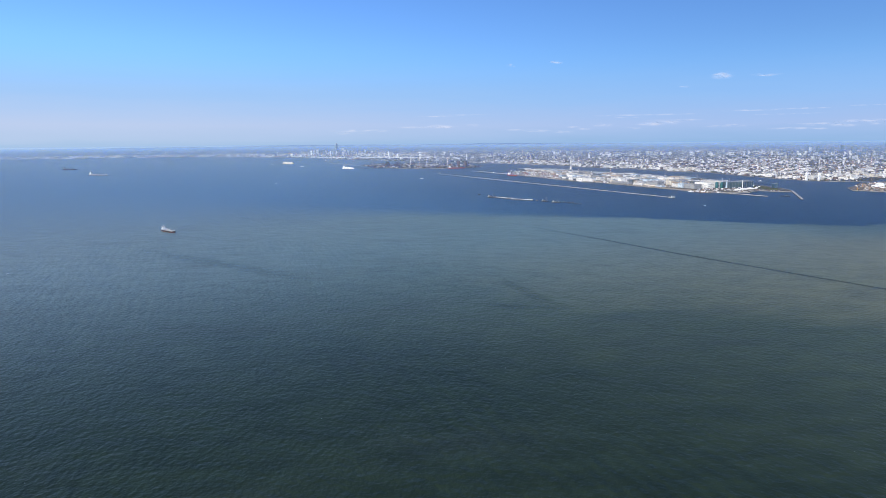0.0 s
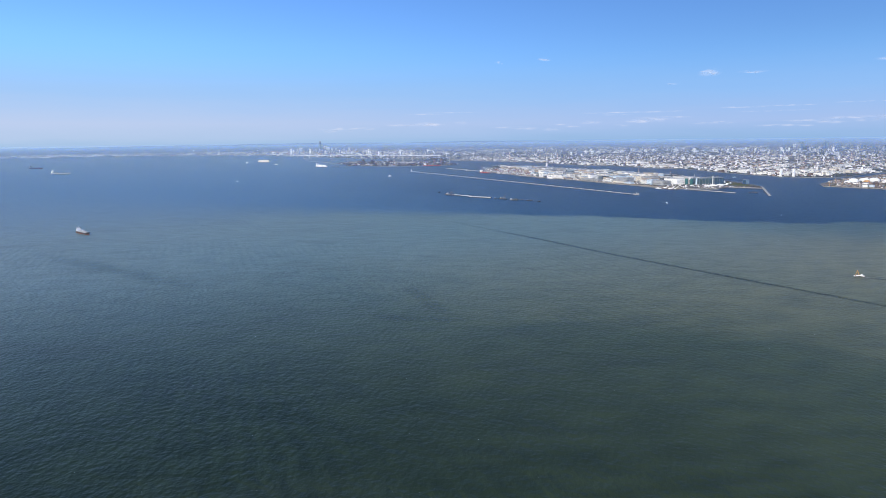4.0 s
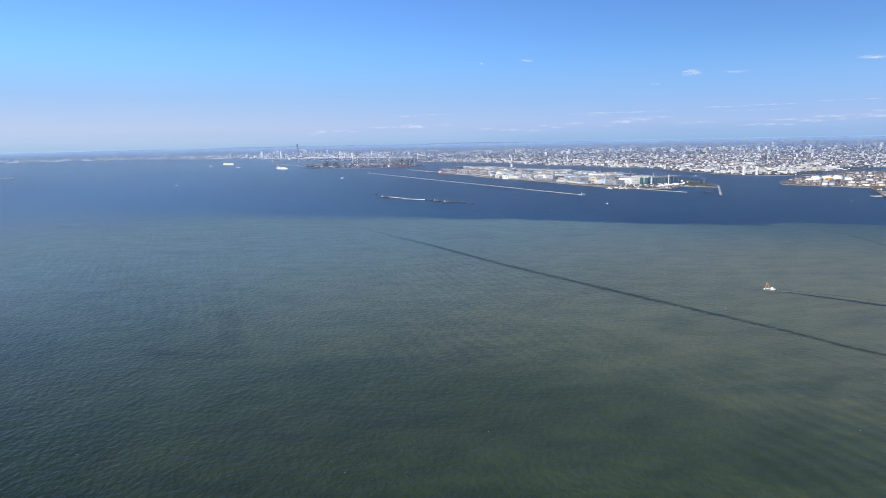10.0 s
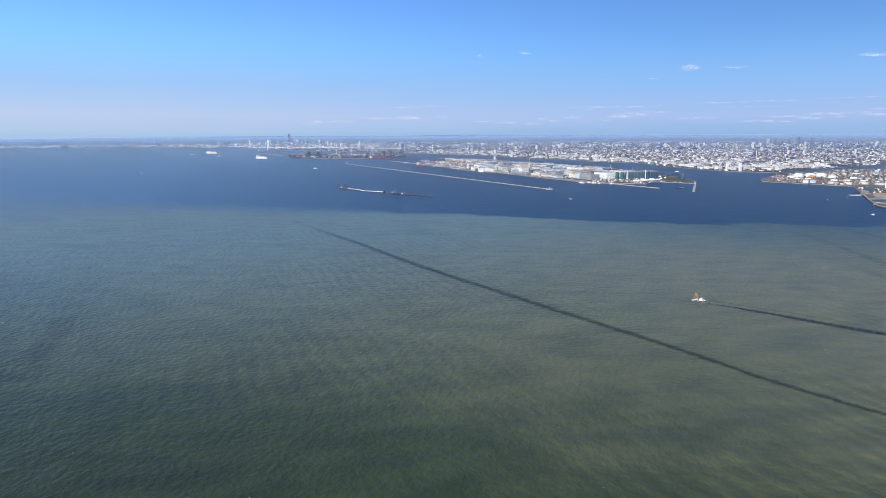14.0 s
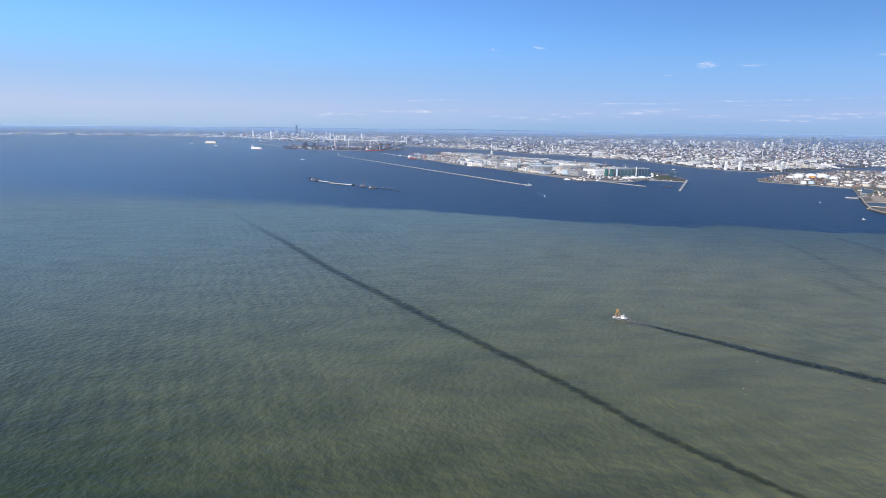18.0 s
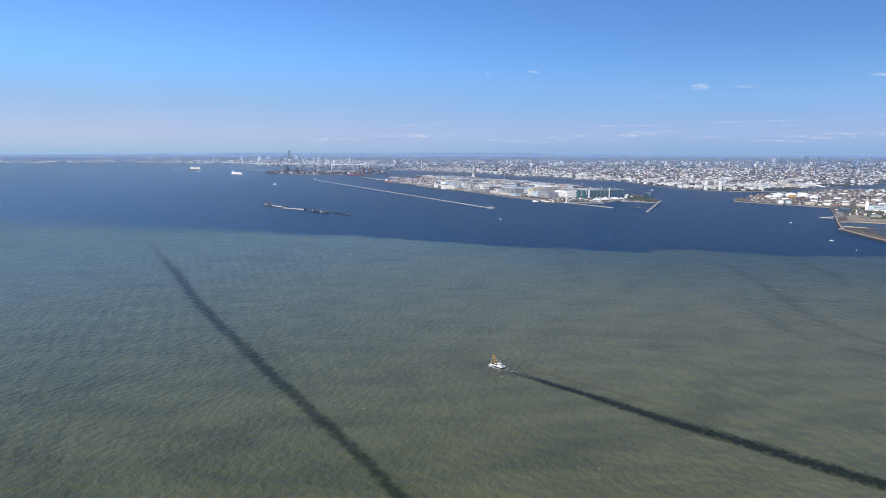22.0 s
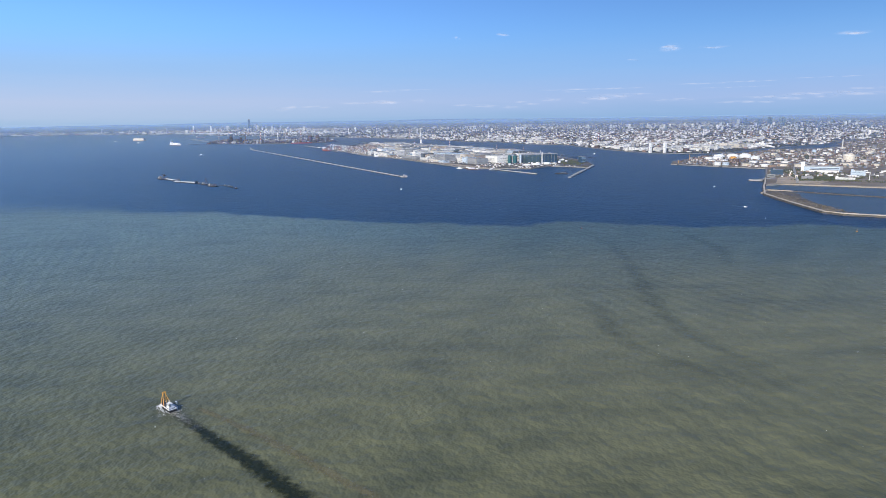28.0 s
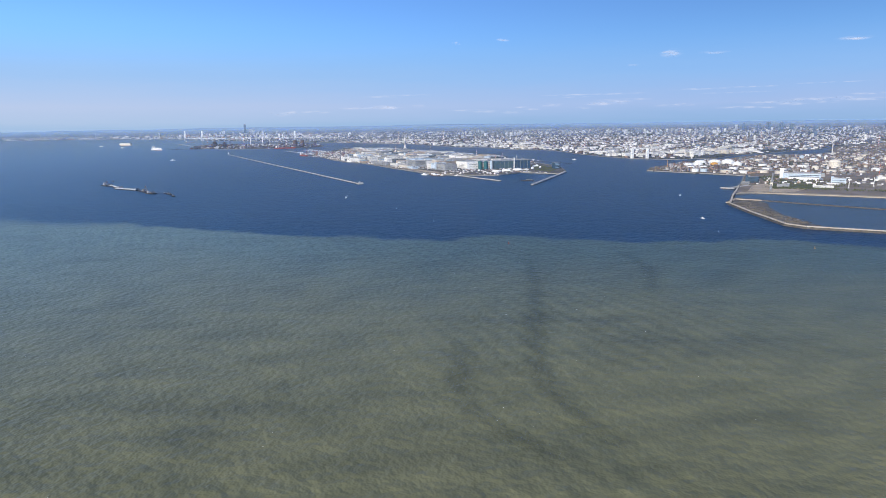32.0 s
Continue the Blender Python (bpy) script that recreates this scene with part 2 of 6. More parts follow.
    col = mix(nt, smooth(nt, mottle, 0.3, 0.7), mix(nt, 1.0, col, (0.80, 0.82, 0.84), 'MULTIPLY'), mix(nt, 1.0, col, (1.18, 1.16, 1.12), 'MULTIPLY'))
    # light and shade of a long low swell, painted into the colour as faint bands in patches
    turned = nt.nodes.new("ShaderNodeMapping")
    turned.inputs["Rotation"].default_value = (0, 0, radians(-16))
    nt.links.new(nt.nodes.new("ShaderNodeNewGeometry").outputs["Position"], turned.inputs[0])
    bands = nt.nodes.new("ShaderNodeTexWave")
    bands.bands_direction = 'X'
    for key, value in (("Scale", 0.115), ("Distortion", 7.0), ("Detail", 3.0), ("Detail Scale", 0.6), ("Detail Roughness", 0.6)):
        bands.inputs[key].default_value = value
    nt.links.new(turned.outputs[0], bands.inputs["Vector"])
    where = calc(nt, 'MULTIPLY', smooth(nt, noise_tex(nt, 0.016, 3, 0.5), 0.42, 0.62), calc(nt, 'MULTIPLY', silt, 0.9))
    col = mix(nt, where, col, mix(nt, 1.0, col, mix(nt, bands.outputs["Fac"], (0.80, 0.83, 0.86), (1.10, 1.09, 1.06)), 'MULTIPLY'))
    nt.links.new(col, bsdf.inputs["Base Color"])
    bsdf.inputs["Roughness"].default_value, bsdf.inputs["IOR"].default_value = 0.32, 1.33
    bsdf.inputs["Specular IOR Level"].default_value = 0.16
    waves(nt, bsdf)
    return m


def wake_water(name, colour, edge_noise=0.5, dense=0.85, lead=0.02, grain=0.7):
    """A calm dark lane: u runs along it, v across it."""
    m = bpy.data.materials.new(name)
    m.use_nodes = True
    nt = m.node_tree
    bsdf = nt.nodes["Principled BSDF"]
    bsdf.inputs["Base Color"].default_value = (*colour, 1)
    bsdf.inputs["Roughness"].default_value, bsdf.inputs["IOR"].default_value = 0.25, 1.33
    bsdf.inputs["Specular IOR Level"].default_value = 0.14
    waves(nt, bsdf, 0.7)
    uv = nt.nodes.new("ShaderNodeSeparateXYZ")
    nt.links.new(nt.nodes.new("ShaderNodeUVMap").outputs[0], uv.inputs[0])
    off = calc(nt, 'ABSOLUTE', calc(nt, 'SUBTRACT', uv.outputs[1], 0.5))
    ragged = calc(nt, 'MULTIPLY_ADD', noise_tex(nt, grain, 6, 0.7, (1, 1, 1)), edge_noise, -edge_noise / 2)
    body = calc(nt, 'SUBTRACT', 1.0, smooth(nt, calc(nt, 'ADD', off, ragged), 0.02, 0.42))
    ends = calc(nt, 'MULTIPLY', smooth(nt, uv.outputs[0], 0.0, lead), calc(nt, 'SUBTRACT', 1.0, smooth(nt, uv.outputs[0], 0.7, 1.0)))
    rim = calc(nt, 'SUBTRACT', 1.0, smooth(nt, off, 0.15, 0.49))
    return sheet_alpha(m, calc(nt, 'MULTIPLY', calc(nt, 'MULTIPLY', calc(nt, 'MULTIPLY', body, ends), rim), dense))


SEA = sea_water()
LANE = wake_water("calm_lane", (0.020, 0.027, 0.016), 1.1, 0.86, 0.02, 1.6)
OLDLANE = wake_water("old_wake_water", (0.020, 0.030, 0.022), 1.25, 0.50, 0.02, 0.85)
SLICK = wake_water("faint_slick", (0.026, 0.044, 0.046), 1.1, 0.17, 0.3, 0.22)
SILT = wake_water("stirred_silt", (0.200, 0.182, 0.105), 1.0, 0.55)
CHURN = paint("churned_foam", (0.30, 0.29, 0.22), (0.62, 0.62, 0.56), 2.5, 0.7)
FOAM = paint("foam", (0.75, 0.78, 0.78), (0.9, 0.92, 0.92), 1.5, 0.6)
CITY_GROUND = paint("city_ground", (0.040, 0.052, 0.046), (0.085, 0.088, 0.09), 0.03, 0.9, fine=0.3, bump=0)
PORT_GROUND = paint("port_ground", (0.075, 0.070, 0.066), (0.16, 0.15, 0.135), 0.08, 0.9, fine=1.2)
REFINERY_GROUND = paint("refinery_ground", (0.12, 0.105, 0.09), (0.22, 0.19, 0.16), 0.06, 0.9, fine=1.2)
WORKS_GROUND = paint("works_ground", (0.06, 0.052, 0.046), (0.12, 0.10, 0.085), 0.06, 0.9, fine=1.2)
GRASS = paint("grass", (0.050, 0.066, 0.028), (0.115, 0.115, 0.060), 0.25, 0.9, fine=3)
SAND = paint("sand", (0.27, 0.225, 0.175), (0.42, 0.36, 0.285), 0.2, 0.9, fine=3)
MUD = paint("mud", (0.030, 0.032, 0.034), (0.18, 0.155, 0.12), 0.45, 0.6, fine=2.2)
QUAY = paint("quay_concrete", (0.16, 0.155, 0.14), (0.30, 0.29, 0.26), 0.5, 0.85)
CAPSTONE = paint("wall_capping", (0.40, 0.35, 0.29), (0.54, 0.48, 0.41), 0.4, 0.85, vary=0.15)
CONCRETE = paint("pale_concrete", (0.34, 0.335, 0.325), (0.46, 0.455, 0.44), 0.4, 0.85, vary=0.2)
ROCK = paint("wet_rock", (0.045, 0.042, 0.038), (0.11, 0.10, 0.09), 0.8, 0.7, fine=2)
ASPHALT = paint("asphalt", (0.045, 0.045, 0.047), (0.07, 0.07, 0.07), 0.3, 0.9)
WHITE = paint("white_cladding", (0.70, 0.68, 0.64), (0.83, 0.81, 0.77), 0.25, 0.6, vary=0.35)
CREAM = paint("cream_cladding", (0.58, 0.52, 0.43), (0.70, 0.64, 0.55), 0.25, 0.65, vary=0.25)
PALEBLUE = paint("pale_blue_cladding", (0.44, 0.53, 0.62), (0.56, 0.64, 0.72), 0.25, 0.6, vary=0.2)
GREY = paint("grey_cladding", (0.24, 0.25, 0.26), (0.36, 0.36, 0.36), 0.25, 0.65, vary=0.3)
ROOFLIGHT = paint("pale_roof", (0.36, 0.36, 0.35), (0.55, 0.54, 0.52), 0.2, 0.6, vary=0.3)
ROOFGREY = paint("grey_roof", (0.22, 0.24, 0.26), (0.36, 0.37, 0.38), 0.2, 0.6, vary=0.4)
ROOFBLUE = paint("blue_roof", (0.22, 0.32, 0.40), (0.32, 0.42, 0.50), 0.2, 0.55, vary=0.2)
GLASSHALL = paint("grey_green_glazing", (0.040, 0.072, 0.090), (0.062, 0.102, 0.118), 0.35, 0.35)
SLATE = paint("slate_cladding", (0.075, 0.090, 0.105), (0.13, 0.15, 0.165), 0.25, 0.65, vary=0.3)
TAN = paint("tan_cladding", (0.36, 0.29, 0.23), (0.48, 0.40, 0.32), 0.25, 0.65, vary=0.3)
COVER = paint("grey_cover_sheet", (0.36, 0.39, 0.42), (0.48, 0.51, 0.54), 0.4, 0.6, vary=0.25)
DARKGREEN = paint("dark_green_steel", (0.030, 0.105, 0.110), (0.050, 0.140, 0.140), 0.3, 0.5)
DARKHALL = paint("dark_slate_cladding", (0.030, 0.060, 0.095), (0.045, 0.080, 0.120), 0.3, 0.5)
GLASS = paint("dark_window", (0.03, 0.045, 0.06), (0.06, 0.08, 0.10), 0.8, 0.12, bump=0)
RED = paint("red_oxide_paint", (0.25, 0.065, 0.045), (0.36, 0.10, 0.07), 0.6, 0.55)
ORANGE = paint("orange_paint", (0.50, 0.25, 0.06), (0.62, 0.34, 0.09), 0.6, 0.5)
RUST = paint("rusty_steel", (0.105, 0.078, 0.070), (0.175, 0.125, 0.108), 0.4, 0.8, vary=0.4)
STEEL = paint("dull_steel", (0.16, 0.165, 0.17), (0.30, 0.30, 0.31), 0.5, 0.5, 0.4)
DARKSTEEL = paint("dark_steel", (0.03, 0.032, 0.035), (0.075, 0.075, 0.08), 0.5, 0.6, 0.2)
SHIPWHITE = paint("ship_white_paint", (0.74, 0.74, 0.72), (0.86, 0.86, 0.84), 0.6, 0.45)
SHIPCREAM = paint("ship_cream_paint", (0.78, 0.72, 0.58), (0.86, 0.80, 0.66), 0.6, 0.5)
SHIPYELLOW = paint("ship_buff_paint", (0.74, 0.64, 0.46), (0.84, 0.74, 0.56), 0.6, 0.5)
SHIPBLACK = paint("ship_black_paint", (0.018, 0.019, 0.022), (0.04, 0.04, 0.045), 0.6, 0.5)
TOWERBLUE = paint("tower_glass_cladding", (0.12, 0.16, 0.22), (0.20, 0.25, 0.32), 0.2, 0.35, vary=0.4)
TOWERPALE = paint("tower_pale_cladding", (0.50, 0.52, 0.55), (0.66, 0.67, 0.68), 0.2, 0.6, vary=0.4)
CITYMIX = [(0.0, (0.24, 0.24, 0.25)), (0.10, (0.10, 0.115, 0.13)), (0.22, (0.76, 0.75, 0.74)), (0.37, (0.06, 0.072, 0.09)), (0.52, (0.22, 0.19, 0.17)),
           (0.62, (0.12, 0.145, 0.18)), (0.74, (0.42, 0.42, 0.41)), (0.84, (0.17, 0.125, 0.105)), (0.89, (0.05, 0.068, 0.052)), (0.95, (0.78, 0.78, 0.77))]
CITY = paint("city_fabric", (0.30, 0.30, 0.29), (0.52, 0.51, 0.49), 0.02, 0.8, fine=0.6, bump=0, island=CITYMIX)
PORTMIX = [(0.0, (0.30, 0.29, 0.28)), (0.12, (0.80, 0.78, 0.75)), (0.36, (0.10, 0.10, 0.105)), (0.50, (0.30, 0.21, 0.16)), (0.60, (0.10, 0.07, 0.06)), (0.72, (0.18, 0.22, 0.27)), (0.78, (0.045, 0.05, 0.045)), (0.88, (0.66, 0.64, 0.61))]
PORT = paint("works_fabric", (0.35, 0.34, 0.33), (0.55, 0.54, 0.52), 0.1, 0.75, fine=2, bump=0, island=PORTMIX)
WORKSMIX = [(0.0, (0.09, 0.08, 0.085)), (0.25, (0.14, 0.13, 0.135)), (0.45, (0.055, 0.058, 0.068)), (0.66, (0.19, 0.10, 0.08)), (0.76, (0.30, 0.29, 0.28)), (0.9, (0.55, 0.54, 0.52))]
WORKS = paint("steelworks_fabric", (0.10, 0.08, 0.07), (0.2, 0.16, 0.13), 0.1, 0.85, fine=2, bump=0, island=WORKSMIX)
RIVERMIX = [(0.0, (0.23, 0.20, 0.18)), (0.14, (0.64, 0.62, 0.59)), (0.28, (0.12, 0.11, 0.105)), (0.46, (0.27, 0.19, 0.15)), (0.58, (0.14, 0.095, 0.078)), (0.70, (0.18, 0.21, 0.24)), (0.80, (0.06, 0.07, 0.058)), (0.88, (0.44, 0.40, 0.36))]
REFINERY = paint("refinery_fabric", (0.26, 0.22, 0.19), (0.42, 0.37, 0.33), 0.1, 0.75, fine=2, bump=0, island=RIVERMIX)
BOXMIX = [(0.0, (0.20, 0.09, 0.08)), (0.18, (0.24, 0.18, 0.15)), (0.28, (0.10, 0.13, 0.19)), (0.38, (0.62, 0.61, 0.59)), (0.74, (0.22, 0.10, 0.09)), (0.84, (0.34, 0.35, 0.36))]
BOXES = paint("container_paint", (0.3, 0.1, 0.07), (0.4, 0.2, 0.1), 0.3, 0.6, fine=3, bump=0, island=BOXMIX)


# ---- the bay, the land sheets and the far distance ----
rnd = random.Random(7)
g = Geo()
g.v = [(-7000, -7000, 0), (7000, -7000, 0), (7000, 7000, 0), (-7000, 7000, 0)]
g.f = [(0, 1, 2, 3)]
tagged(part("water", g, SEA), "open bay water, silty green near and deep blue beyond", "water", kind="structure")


def land(name, outline, top, ground, label, wall=None):
    """A sheet of land with a quay wall round it."""
    ob = tagged(part(name, Geo().prism(outline, -0.5, top), ground), label, "ground", kind="structure")
    if wall:
        cap = Geo()
        for (ax, ay), (bx, by) in zip(outline, outline[1:] + outline[:1]):
            L = math.hypot(bx - ax, by - ay)
            if L < 400:
                cap.box((ax + bx) / 2, (ay + by) / 2, -0.4, L + 0.5, 0.5, top + 0.5, math.degrees(math.atan2(by - ay, bx - ax)))
        part("quay_wall", cap, wall, ob, "weathered concrete quay wall")
    return ob


MAIN = [(-5200, 2500), (-1500, 2050), (-1050, 1960), (-560, 2040), (-420, 1900), (-300, 1830), (-215, 1760), (-130, 1560), (60, 1300), (170, 1170), (262, 1040), (284, 960), (304, 880), (334, 860),
        (346, 790), (380, 742), (378, 668), (382, 610), (391, 574), (412, 551), (446, 556), (470, 577), (497, 596), (541, 620), (573, 640), (592, 646), (640, 690), (720, 742), (800, 786), (1500, 900),
        (5200, 1100), (5200, 5200), (-5200, 5200)]
ISLE = [(139, 770), (172, 634), (191, 596), (213, 525), (229, 477), (240, 461), (264, 452), (280, 467), (297, 451), (306, 469), (313, 500), (312, 541), (306, 590), (297, 640),
        (276, 720), (254, 800), (240, 862), (222, 900), (192, 896), (160, 846)]
WORKS_LAND = [(-58, 1118), (-20, 1010), (21, 962), (78, 951), (118, 962), (140, 1000), (128, 1090), (60, 1210), (0, 1190)]
RIVER = [(349, 458), (366, 432), (378, 413), (360, 386), (346, 366), (328, 340), (338, 342), (369, 318), (432, 276), (560, 200), (1500, -200), (2600, 300), (1500, 860), (800, 776), (720, 734),
         (644, 684), (596, 636), (578, 606), (552, 586), (523, 574), (500, 583), (484, 574), (470, 562), (446, 543), (412, 529), (384, 500), (360, 478)]
land("mainland_ground", MAIN, 0.35, CITY_GROUND, "flat built-up coastal plain reaching to the hills", QUAY)
land("island_ground", ISLE, 0.4, PORT_GROUND, "reclaimed harbour island with paved yards", QUAY)
land("steelworks_ground", WORKS_LAND, 0.4, WORKS_GROUND, "dark reclaimed steelworks island", QUAY)
land("river_mouth_ground", RIVER, 0.4, REFINERY_GROUND, "reclaimed refinery land at the river mouth", QUAY)


def patch_of(name, outline, material, label, z=0.41):
    return tagged(part(name, Geo().prism(outline, 0.0, z + 0.03), material), label, "ground", kind="structure")


patch_of("park_lawn", [(291, 480), (297, 468), (303, 476), (307, 500), (305, 526), (297, 518), (295, 500)], GRASS, "green lawn at the end of the island", 0.47)
patch_of("pond_bank_lawn", [(352, 352), (372, 348), (382, 372), (392, 404), (380, 404), (370, 386)], GRASS, "rough grass plot beside the conveyor", 0.50)
patch_of("sandy_yard", [(338, 347), (352, 340), (368, 352), (368, 376), (352, 366)], SAND, "bare sandy yard near the sea wall")
patch_of("pond_shore", [(330, 341), (338, 341.5), (369, 317.5), (432, 275), (434, 278), (370.8, 320.2), (340, 345), (333, 344)], SAND, "sandy bank along the settling pond", 0.43)
patch_of("quay_apron", [(140, 767), (174, 635), (193, 597), (215, 526), (231, 479), (241, 463), (245, 466), (236, 483), (219, 529), (197, 600), (178, 638), (144, 768)], SAND, "pale paved strip along the quay", 0.43)


def ribbon(name, line, widths, z0, z1, material, label, category, closed=False, kind="structure"):
    """A wall or dike of given widths along a line."""
    gg = Geo()
    pts = [Vector(p) for p in line]
    for i, p in enumerate(pts):
        d = (pts[min(i + 1, len(pts) - 1)] - pts[max(i - 1, 0)]).normalized()
        q, w = Vector((-d.y, d.x)), widths[i] if isinstance(widths, (list, tuple)) else widths
        for s, z, k in ((1, z0, 0.9), (1, z1, 0.5), (-1, z1, 0.5), (-1, z0, 0.9)):
            gg.v.append((p.x + q.x * s * w * k, p.y + q.y * s * w * k, z))
    for i in range(len(pts) - 1):
        for k in range(4):
            a, b = i * 4 + k, i * 4 + (k + 1) % 4
            gg.f.append((b, b + 4, a + 4, a))
    n = len(gg.v)
    gg.f += [(0, 1, 2, 3), (n - 1, n - 2, n - 3, n - 4)]
    return tagged(part(name, gg, material), label, category, kind=kind)


def inside(x, y, outline):
    """Whether a place lies within an outline."""
    hit = False
    for (ax, ay), (bx, by) in zip(outline, outline[1:] + outline[:1]):
        if (ay > y) != (by > y) and x < (bx - ax) * (y - ay) / (by - ay) + ax:
            hit = not hit
    return hit


# settling ponds: outer sea wall, inner dike, mud flat
OUTER = [(346, 366), (336, 351), (326, 337), (311, 314), (306, 295), (301, 272), (303, 267), (316, 257), (350, 231), (420, 180), (560, 90)]
w = ribbon("sea_wall", OUTER, 1.05, -0.6, 0.5, ROCK, "dark rubble sea wall round the settling ponds", "sea wall")
for a, b in zip(OUTER, OUTER[1:]):
    L, n = math.dist(a, b), max(1, round(math.dist(a, b) / 6))
    for i in range(n):
        t = (i + 0.5) / n
        part("wall_cap", Geo().box(a[0] + (b[0] - a[0]) * t, a[1] + (b[1] - a[1]) * t, 0.4, L / n - 0.05, 0.55, 0.34, math.degrees(math.atan2(b[1] - a[1], b[0] - a[0]))), CAPSTONE, w)
ribbon("inner_dike", [(313, 319), (321, 328), (334, 309), (347, 292), (380, 268), (430, 236), (560, 150)], 0.8, -0.5, 0.42, ROCK, "low earth dike between two settling ponds", "dike")
ribbon("inner_path", [(312, 317), (320, 326), (326, 320)], 0.7, 0.2, 0.52, SAND, "pale sandy track on the dike", "track")
ribbon("cross_dike", [(424, 281), (392, 262)], 1.2, -0.5, 0.5, QUAY, "narrow dike across the pond", "dike")
POND = bpy.data.materials.new("pond_water")
POND.use_nodes = True
pond_nt = POND.node_tree
pond_bsdf = pond_nt.nodes["Principled BSDF"]
pond_nt.links.new(mix(pond_nt, smooth(pond_nt, noise_tex(pond_nt, 0.06, 4, 0.6, (1, 2, 1), 30), 0.3, 0.7), (0.020, 0.038, 0.060), (0.034, 0.056, 0.080)), pond_bsdf.inputs["Base Color"])
pond_bsdf.inputs["Roughness"].default_value, pond_bsdf.inputs["Specular IOR Level"].default_value = 0.35, 0.25
tagged(part("pond_water", Geo().prism([(301, 272), (303, 267), (316, 257), (350, 231), (420, 180), (560, 90), (560, 198), (432, 278), (370, 320), (338, 344), (328, 342), (311, 314), (306, 295)], -0.4, 0.10), POND),
       "still grey-blue water of shallow settling ponds", "water", kind="structure")
flat = Geo()
flat.prism([(311.5, 315), (307, 296), (302.5, 274), (306, 267.5), (309.3, 269.8), (308.3, 273.4), (310.3, 283.3), (312.2, 289), (315, 296.3), (318.5, 305), (323.1, 312.4), (325, 320), (320, 325)], -0.3, 0.16)
tagged(part("mud_flat", flat, MUD), "brown mud flat inside the sea wall", "mud flat", kind="structure")
tuft = Geo()
for _ in range(700):
    t = rnd.random()
    cx, cy = 307 + rnd.gauss(0, 1.6) + 10 * (1 - t) ** 1.5, 274 + 44 * (1 - t)
    tuft.lathe(cx, cy, [(rnd.uniform(.2, .9), 0.1), (rnd.uniform(.05, .3), rnd.uniform(.2, .36))], 6)
tagged(part("reed_bank", tuft, MUD), "patches of brown reeds and silt on the flat", "reeds", kind="stuff")

# ---- breakwaters and jetties ----
def caisson_wall(name, a, b, width, top, block, label, cap_mat):
    L = math.dist(a, b)
    turn = math.degrees(math.atan2(b[1] - a[1], b[0] - a[0]))
    t0 = thing(name, (a[0] + b[0]) / 2, (a[1] + b[1]) / 2, 0, turn, label, "breakwater", kind="structure")
    part("footing", Geo().box(0, 0, -0.6, L, width * 1.5, 0.72), ROCK, t0, "dark wet footing")
    n = max(2, round(L / block))
    meshes = [Geo().box(0, 0, 0, L / n - 0.08, width, top + dz).mesh("caisson", cap_mat) for dz in (0, 0.04, -0.03)]
    for i in range(n):
        o = part("caisson", meshes[rnd.randrange(3)], None, t0)
        o.location = (-L / 2 + (i + 0.5) * L / n, rnd.uniform(-.05, .05), 0)
    return t0


caisson_wall("breakwater", (58, 792), (190, 427), 0.95, 0.42, 3.0, "long pale concrete breakwater of many caissons", CONCRETE)
head = thing("breakwater_head", 191.6, 424, 0, -70, "wide concrete head with a small white light tower", "breakwater", kind="structure")
part("head_block", Geo().box(0, 0, -0.4, 3.6, 2.4, 1.0), CONCRETE, head)
part("parapet", Geo().box(1.4, 0, 0.6, 0.4, 2.2, 0.4), CONCRETE, head)
part("light_tower", Geo().lathe(0.2, 0, [(.2, .6), (.15, 1.2), (.22, 1.22), (.22, 1.3), (.12, 1.32), (.12, 1.55), (.04, 1.65)], 10), SHIPWHITE, head, "white light tower")
tail = thing("breakwater_light", 58, 792, 0, 0, "small white light on the far end of the breakwater", "beacon")
part("light_base", Geo().cyl(0, 0, 0.5, 0.9, 0.4), CONCRETE, tail)
part("light_tower", Geo().lathe(0, 0, [(.35, .8), (.25, 2.0), (.35, 2.05), (.1, 2.5)], 8), SHIPWHITE, tail)
caisson_wall("harbour_jetty", (304, 463), (267, 395), 1.25, 0.6, 3.2, "straight concrete jetty from the island's corner", CONCRETE)
caisson_wall("thin_jetty", (243, 457), (258, 419), 0.9, 0.5, 2.6, "thin low jetty beside the island", CONCRETE)
caisson_wall("island_spit", (108, 862), (140, 764), 1.6, 0.6, 3.5, "narrow spit of concrete at the island's end", CONCRETE)
caisson_wall("works_spit", (-60, 1122), (-130, 1300), 2.0, 0.7, 5, "low spit of the steelworks island", CONCRETE)
caisson_wall("river_pier", (338, 360.5), (351, 367), 1.8, 0.5, 2.4, "short concrete landing pier at the sea wall", CONCRETE)
caisson_wall("pier_head", (336.2, 362.5), (339, 357.5), 1.2, 0.5, 2.2, "cross head of the landing pier", CONCRETE)

